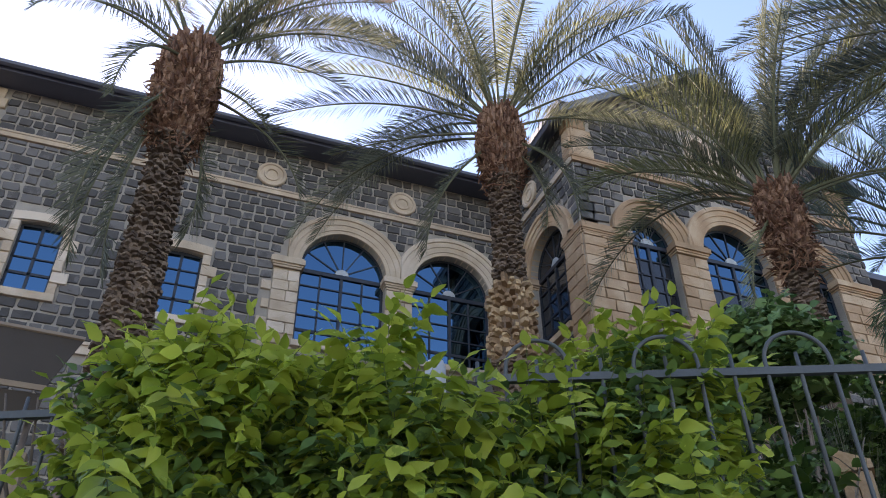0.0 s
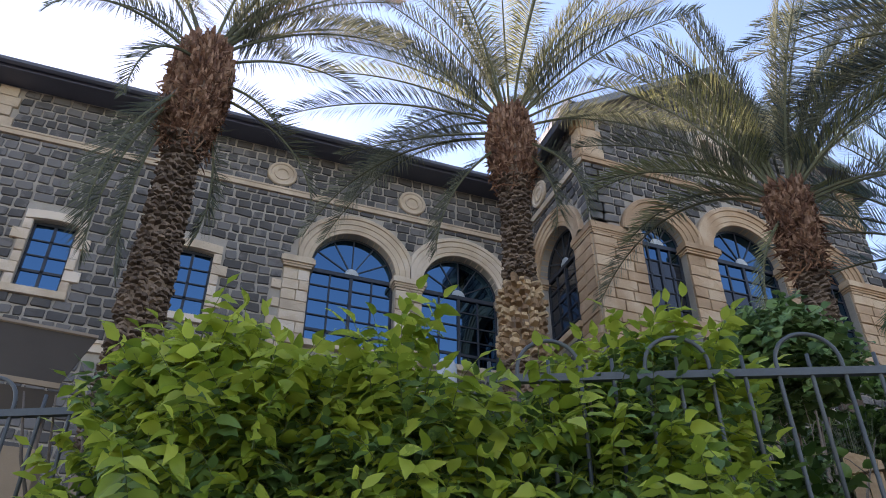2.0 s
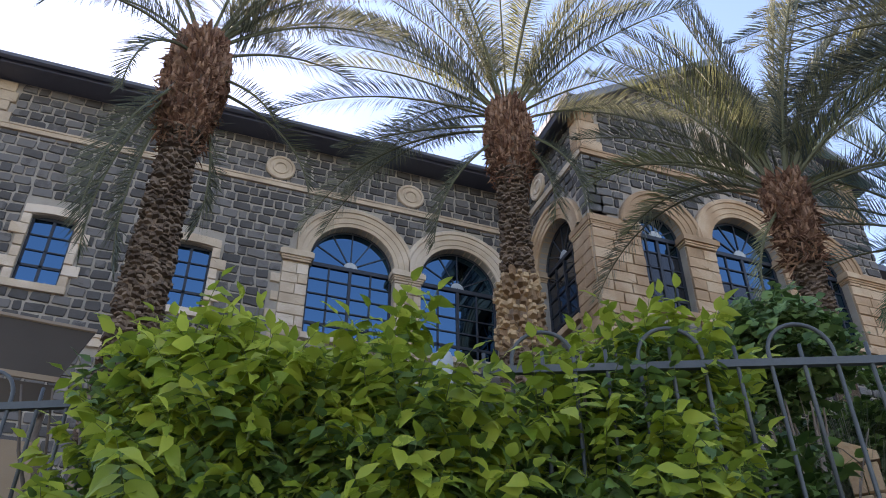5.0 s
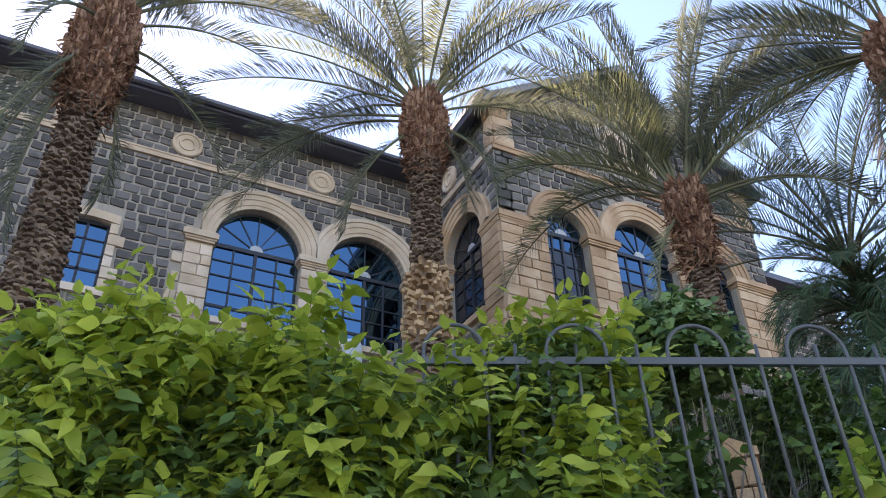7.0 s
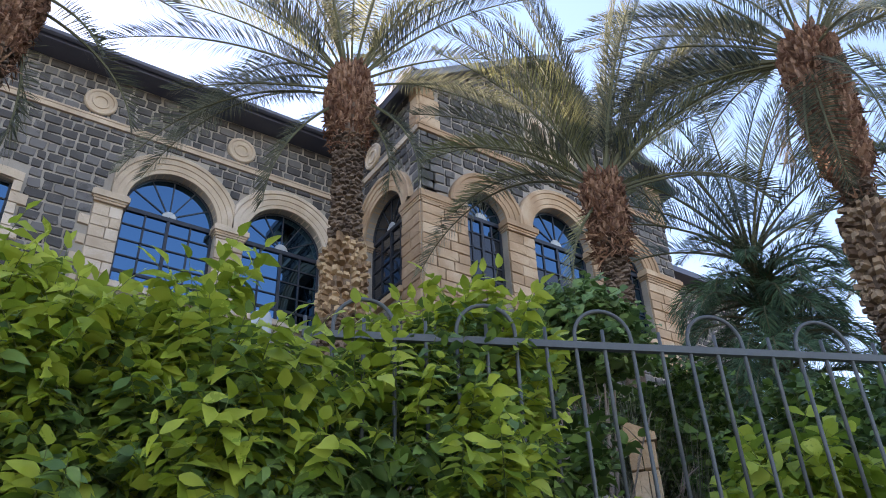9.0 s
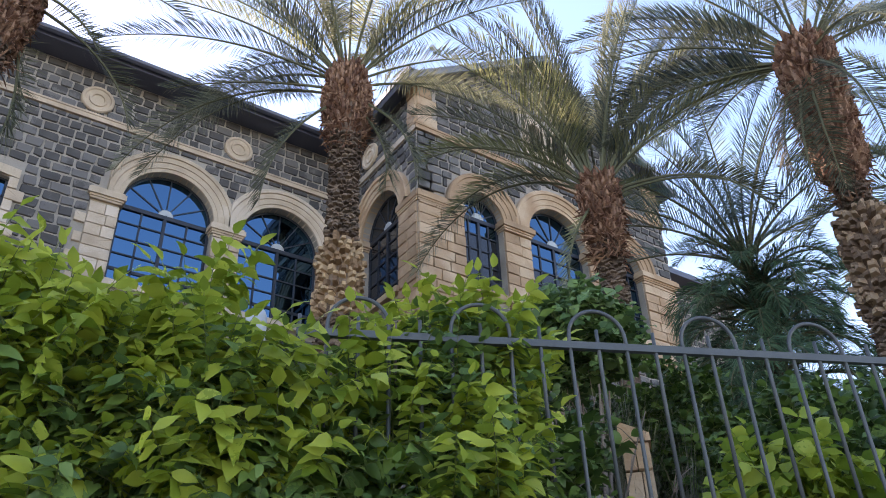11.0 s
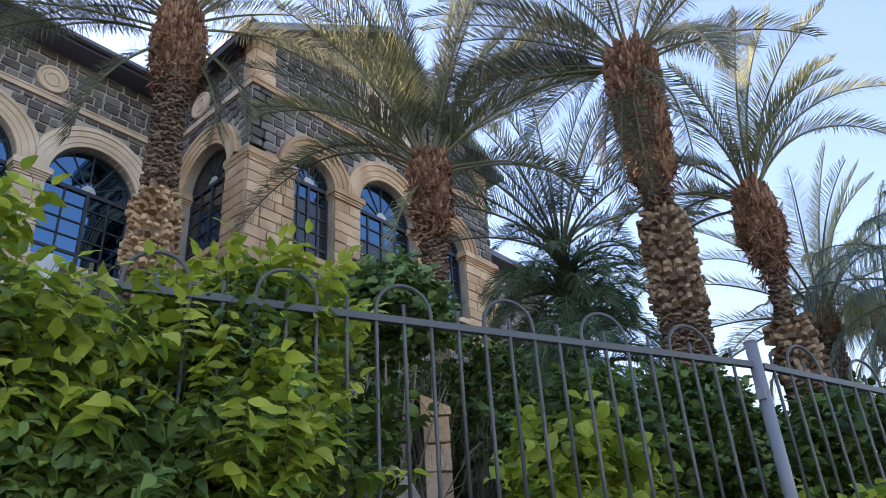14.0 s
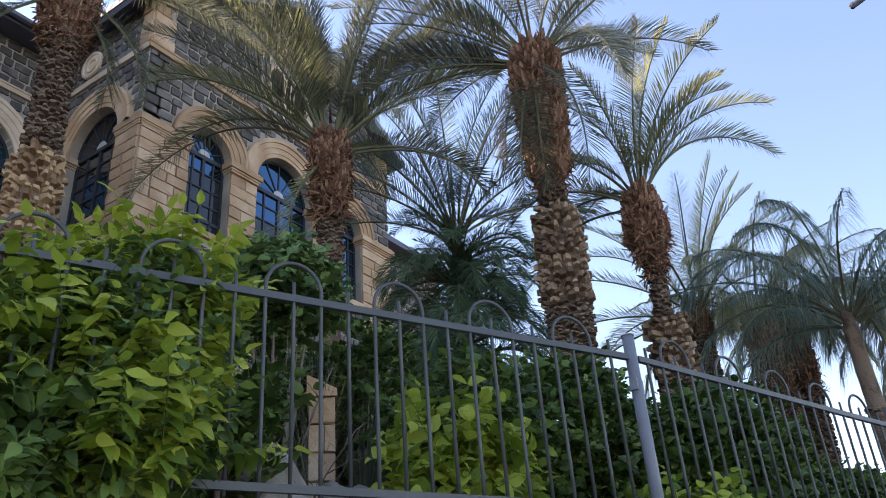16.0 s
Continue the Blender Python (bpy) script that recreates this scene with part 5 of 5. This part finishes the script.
def leaf_mass(name, centre, size, count, lib, mats, label, category, seed, shell=0.55, group="", stems=8, box=False, singles=0):
    """A shrub filled with leafy shoots in a rounded, uneven body that stands on the terrace."""
    r = random.Random(seed)
    base = Vector((centre[0], centre[1], GROUND))
    t = thing(name, base, label, category, group)
    top = centre[2] + size[2] - GROUND
    sb = Build()
    for k in range(stems):
        a = 2 * math.pi * k / stems
        q = Vector((math.cos(a) * size[0] * 0.5, math.sin(a) * size[1] * 0.5, top * 0.7))
        sb.tube([(q.x * 0.2, q.y * 0.2, -0.05), tuple(q * 0.5), tuple(q)], [0.02, 0.014, 0.006], 6)
    part("woody_core", sb, M_WOOD, t, "woody stems", True, "stuff")
    ps = []
    while len(ps) < count:
        v = Vector((r.uniform(-1, 1), r.uniform(-1, 1), r.uniform(-1, 1)))
        l = max(abs(v.x), abs(v.y), abs(v.z)) if box else v.length
        lump = 1 + 0.34 * noise.noise(v * 2.3 + Vector((seed, 0, 0)))
        if l > 1 or l < shell:
            continue
        p = Vector((v.x * size[0], v.y * size[1], v.z * size[2])) * lump + Vector((0, 0, centre[2] - GROUND))
        if p.z < 0.0:
            continue
        az = math.atan2(v.y, v.x) + r.gauss(0, 0.5)
        ps.append((r.randrange(len(lib)), shoot_pose(p, r.uniform(0.1, 1.1), az, r.uniform(-0.8, 0.8), r.uniform(0.7, 1.15))))
    for w, m in ps[:singles]:
        ob = part("shoot", lib[w], None, t)
        ob.matrix_basis = m
    joined_shoots("foliage", t, lib, ps[singles:], mats, "dense leaves")
    return t


SH_D = [shoot_mesh(400 + k, 5, 0.22, 0.068, 0.048, (M_LEAF_D, M_STEM), 40) for k in range(6)]
SH_I = [shoot_mesh(500 + k, 3, 0.16, 0.065, 0.058, (M_LEAF_I, M_STEM), 50) for k in range(6)]
SH_B = [shoot_mesh(600 + k, 4, 0.24, 0.085, 0.06, (M_LEAF, M_STEM), 40) for k in range(6)]
leaf_mass("hedge", (5.0, 1.92, 2.46), (1.45, 0.55, 0.62), 2100, SH_D, (M_LEAF_D, M_STEM), "dense dark green hedge behind the fence", "hedge", 3, 0.7, "hedges")
leaf_mass("hedge", (7.4, 3.9, 2.9), (1.6, 0.5, 1.1), 1100, SH_D, (M_LEAF_D, M_STEM), "deep green hedge farther back in the garden", "hedge", 15, 0.7, "hedges")
leaf_mass("hedge", (6.1, 1.15, 2.36), (1.1, 0.5, 0.62), 1300, SH_D, (M_LEAF_D, M_STEM), "low dark hedge along the fence", "hedge", 4, 0.7, "hedges")
leaf_mass("hedge", (9.2, 0.9, 2.2), (2.2, 0.6, 0.6), 1300, SH_D, (M_LEAF_D, M_STEM), "distant clipped hedge under the palms", "hedge", 5, 0.7, "hedges")
leaf_mass("hedge", (14.0, 0.2, 2.4), (3.0, 0.9, 0.9), 1500, SH_D, (M_LEAF_D, M_STEM), "far dark shrubs at the garden's end", "hedge", 6, 0.7, "hedges")
leaf_mass("creeper", (3.62, 3.20, 3.70), (0.40, 0.36, 0.36), 420, SH_I, (M_LEAF_I, M_STEM), "mound of small-leaved creeper over bare stems", "creeper", 7, 0.45)
leaf_mass("shrub", (3.42, 1.74, 2.16), (0.32, 0.18, 0.40), 140, SH_B, (M_LEAF, M_STEM), "low bright green shrub at the foot of the fence", "shrub", 8, 0.2, "low shrubs", 4, singles=40)
leaf_mass("shrub", (3.62, 1.75, 2.1), (0.28, 0.16, 0.34), 90, SH_B, (M_LEAF, M_STEM), "small green shrub at the foot of the fence", "shrub", 9, 0.2, "low shrubs", 4, singles=30)
leaf_mass("shrub", (2.30, 2.20, 2.28), (0.26, 0.18, 0.42), 110, SH_D, (M_LEAF_D, M_STEM), "shaded low shrub behind the fence bars", "shrub", 10, 0.2, "low shrubs", 4)
leaf_mass("shrub", (5.6, 4.4, 2.5), (1.2, 0.6, 0.5), 450, SH_D, (M_LEAF_D, M_STEM), "dark garden shrubs below the creeper", "shrub", 11, 0.5, "low shrubs", 6)
leaf_mass("shrub", (1.4, 3.9, 2.3), (1.4, 0.5, 0.5), 500, SH_D, (M_LEAF_D, M_STEM), "dark leafy shrubs in the garden's shade", "shrub", 12, 0.5, "low shrubs", 6)
# stands well before the wing, placed to hide its lower wall from the camera
leaf_mass("shrub", (5.75, 4.35, 3.0), (0.75, 0.4, 1.15), 800, SH_D, (M_LEAF_D, M_STEM), "tall leafy shrub placed to cover the wing's foot in the camera's view", "shrub", 14, 0.5, "low shrubs", 6)
leaf_mass("shrub", (4.55, 0.95, 2.0), (0.35, 0.15, 0.14), 70, SH_B, (M_LEAF, M_STEM), "low green shrub spilling by the post", "shrub", 13, 0.2, "low shrubs", 4, singles=30)


leaf_mass("shrub", (5.0, 3.45, 3.2), (0.36, 0.26, 0.75), 420, SH_D, (M_LEAF_D, M_STEM), "upright leafy shrub beside the creeper mound", "shrub", 21, 0.4, "low shrubs", 6)


leaf_mass("shrub", (4.55, 4.00, 3.0), (0.42, 0.26, 0.80), 420, SH_D, (M_LEAF_D, M_STEM), "shaded shrub behind the bare stems", "shrub", 22, 0.4, "low shrubs", 6)


# bare stems and grassy clump behind the bars
def bare_shrub(at, n, h, spread, seed, label):
    """Crooked stems fanning out of one stool, each with a few twigs."""
    r = random.Random(seed)
    t = thing("bare_shrub", (at[0], at[1], GROUND), label, "shrub")
    for k in range(n):
        a = r.uniform(0, 6.28)
        out = Vector((math.cos(a), math.sin(a), 0)) * spread * r.uniform(0.25, 1)
        hh, pts = h * r.uniform(0.55, 1.1), []
        drift = Vector((0, 0, 0))
        for i in range(8):
            u = i / 7
            drift += Vector((r.uniform(-1, 1), r.uniform(-1, 1), 0)) * 0.045 * (i > 0)
            pts.append(out * (0.12 + 0.88 * u ** 1.4) + drift + Vector((0, 0, -0.05 + hh * u)))
        r0 = r.uniform(0.005, 0.012)
        b = Build().tube(pts, [r0 * (1 - 0.75 * i / 7) for i in range(8)], 6)
        for i in (3, 4, 5, 6):
            d = Vector((r.uniform(-1, 1), r.uniform(-1, 1), r.uniform(0.3, 1.2))).normalized() * r.uniform(0.10, 0.28)
            b.tube([pts[i], pts[i] + d * 0.5 + Vector((0, 0, 0.02)), pts[i] + d], [0.004, 0.003, 0.0015], 4)
        part("stem", b, M_WOOD, t, "", True)


bare_shrub((2.95, 2.55), 16, 1.25, 0.55, 3, "grey-brown bare stems of an old shrub")
bare_shrub((3.5, 3.2), 8, 1.7, 0.3, 4, "bare stems under the creeper")


def grass_clump(at, n, h, seed):
    r = random.Random(seed)
    t = thing("grassy_clump", (at[0], at[1], GROUND), "clump of thin arching grey-green blades", "grass")
    b = Build()
    for k in range(n):
        a, sp, hh = r.uniform(0, 6.28), r.uniform(0.1, 0.55), h * r.uniform(0.6, 1.1)
        d = Vector((math.cos(a), math.sin(a), 0))
        side = Vector((-d.y, d.x, 0)) * 0.006
        prev = None
        for i in range(6):
            u = i / 5
            p = d * sp * u ** 1.6 + Vector((0, 0, hh * (u - 0.35 * u ** 3 * (sp * 2))))
            w = side * (1 - 0.9 * u)
            k0 = len(b.v)
            b.v.extend((tuple(p - w), tuple(p + w)))
            if i:
                b.f.append((k0 - 2, k0 - 1, k0 + 1, k0))
    part("tuft", b, M_FROND, t, kind="stuff")


grass_clump((4.75, 3.4), 300, 1.9, 6)
grass_clump((4.45, 3.6), 220, 2.4, 7)


# ---- garden clutter ----
def rock(at, size, seed, label, mat=None):
    r = random.Random(seed)
    bm = bmesh.new()
    bmesh.ops.create_icosphere(bm, subdivisions=3, radius=1.0)
    for v in bm.verts:
        v.co *= 1 + 0.28 * noise.noise(v.co * 1.6 + Vector((seed, 0, 0))) + 0.08 * noise.noise(v.co * 5)
        v.co = Vector((v.co.x * size[0], v.co.y * size[1], v.co.z * size[2]))
    me = bpy.data.meshes.new("garden_rock")
    bm.to_mesh(me); bm.free()
    me.materials.append(mat or M_ROCK)
    ob = new("garden_rock", me)
    ob.location = (at[0], at[1], GROUND + size[2] * 0.7)
    tagged(ob, label, "rock", "garden rocks")


rock((2.66, 2.22), (0.22, 0.15, 0.32), 1, "pale rough rock among the plants")
rock((3.05, 2.14), (0.17, 0.13, 0.27), 2, "small pale rock among the plants")
rock((3.45, 2.20), (0.20, 0.15, 0.26), 3, "pale rough rock beside the hedge")
rock((2.42, 2.55), (0.18, 0.15, 0.27), 4, "pale rock in the shade of the shrub")
rock((2.86, 2.42), (0.18, 0.13, 0.36), 5, "grey-white rock heaped behind the others")


def stone_pillar(at, ang):
    """A short pillar of golden limestone blocks with a slanting cap stone."""
    t = thing("stone_pillar", (at[0], at[1], GROUND), "short golden limestone pillar among the plants", "pillar")
    t.rotation_euler = (0, 0, ang)
    r = random.Random(2)
    for z in range(7):
        for x in range(2):
            j = 0.05 * (z % 2)
            lo, hi = (-0.22, -0.02 + j) if x == 0 else (-0.01 + j, 0.22)
            m = stone_template(900 + z * 2 + x, 0.02, 0.06, 0.06)
            g = Build().add([((lo + hi) / 2 + p[0] * (hi - lo), -0.12 + p[1] * 0.06, z * 0.25 + 0.125 + p[2] * 0.24) for p in m.v], m.f)
            g.box((lo + 0.005, -0.12, z * 0.25 + 0.005), (hi - 0.005, 0.16, z * 0.25 + 0.245))
            part("block", g, M_LIME_WARM, t)
    part("cap_stone", Build().add([(-0.26, -0.2, 1.75), (0.26, -0.2, 1.75), (0.26, 0.2, 1.75), (-0.26, 0.2, 1.75), (-0.25, -0.19, 1.95), (0.25, -0.19, 1.82), (0.25, 0.19, 1.82), (-0.25, 0.19, 1.95)],
         [(0, 3, 2, 1), (4, 5, 6, 7), (0, 1, 5, 4), (1, 2, 6, 5), (2, 3, 7, 6), (3, 0, 4, 7)]), M_LIME_WARM, t, "slanting limestone cap")
    return t


stone_pillar((4.32, 3.42), radians(-48)).scale = (0.42, 0.55, 0.80)


def awning():
    """A brown canvas market awning on posts, its near edge hung with a tan border."""
    o = Vector((-1.75, 7.55, 0))
    t = thing("awning", (o.x, o.y, GROUND), "brown canvas garden awning with a tan edge", "awning")
    def sheet(name, q, th, m, lab):
        b = Build()
        roof_sheet(b, [Vector(p) - Vector((o.x, o.y, GROUND)) for p in q], th)
        part(name, b, m, t, lab)
    sheet("canopy", [(-2.85, 7.30, 4.70), (-0.98, 7.60, 4.78), (-0.80, 7.95, 5.50), (-2.6, 7.70, 5.46)], 0.02, M_CANVAS, "brown sloping canvas")
    sheet("border", [(-2.85, 7.28, 4.66), (-0.97, 7.58, 4.74), (-0.97, 7.59, 4.80), (-2.85, 7.29, 4.72)], 0.02, M_CANVAS_T, "tan border strip")
    sheet("valance", [(-2.85, 7.31, 4.36), (-1.0, 7.61, 4.44), (-0.97, 7.61, 4.72), (-2.85, 7.31, 4.64)], 0.01, M_CANVAS, "hanging brown valance")
    sheet("top_edge", [(-2.62, 7.66, 5.44), (-0.79, 7.92, 5.49), (-0.79, 7.96, 5.54), (-2.62, 7.70, 5.49)], 0.02, M_CANVAS_T, "pale top hem")
    for x, y, h in ((-2.75, 7.45, 4.6), (-1.05, 7.72, 4.72)):
        part("post", Build().tube([(x - o.x, y - o.y, -0.1), (x - o.x, y - o.y, h - GROUND)], 0.03, 10), M_WOOD, t, "", True)
    part("floor_cloth", Build().obox(Matrix.Identity(4), (-1.0, -0.1, 0.0), (0.8, 0.4, 2.3)), M_CANVAS_T, t, "tan side cloth")


awning()


def garden_lamp(at, top):
    t = thing("garden_lamp", (at[0], at[1], GROUND), "white cylindrical garden lamp on a thin pole", "lamp")
    h = top - GROUND
    part("pole", Build().tube([(0, 0, -0.05), (0, 0, h - 0.25)], 0.018, 10), M_POST, t, "", True)
    part("shade", Build().tube([(0, 0, h - 0.26), (0, 0, h - 0.25), (0, 0, h - 0.05), (0, 0, h - 0.01), (0, 0, h)], [0.045, 0.058, 0.058, 0.045, 0.02], 16), M_LAMP, t, "white plastic shade", True)
    part("collar", Build().tube([(0, 0, h - 0.285), (0, 0, h - 0.255)], 0.05, 14), M_FRAME, t, "dark collar", True)


garden_lamp((1.475, 3.46), 3.54)


def street_lamp(foot, end, inner):
    """A lamp mast on the pavement whose arm reaches over the fence."""
    t = thing("street_lamp", (foot[0], foot[1], 0.12), "grey steel street lamp with a slanting arm", "street lamp")
    f = Vector((foot[0], foot[1], 0.12))
    e, i = Vector(end) - f, Vector(inner) - f
    part("mast", Build().tube([(0, 0, -0.1), (0, 0, 3.0), (0, 0, 6.9)], [0.075, 0.065, 0.05], 14), M_POST, t, "", True)
    part("arm", Build().tube([(0, 0, 6.5), tuple(i + Vector((0.02, -0.1, 0.25))), tuple(i)], 0.02, 10), M_POST, t, "", True)
    d = (e - i).normalized()
    part("lamp_head", Build().tube([tuple(i - d * 0.45), tuple(i - d * 0.4), tuple(e - d * 0.01), tuple(e)], [0.02, 0.026, 0.026, 0.02], 12), M_POST, t, "slim tubular head", True)


street_lamp((6.6, -2.6), (5.61, -0.63, 5.56), (5.61, -0.70, 5.585))
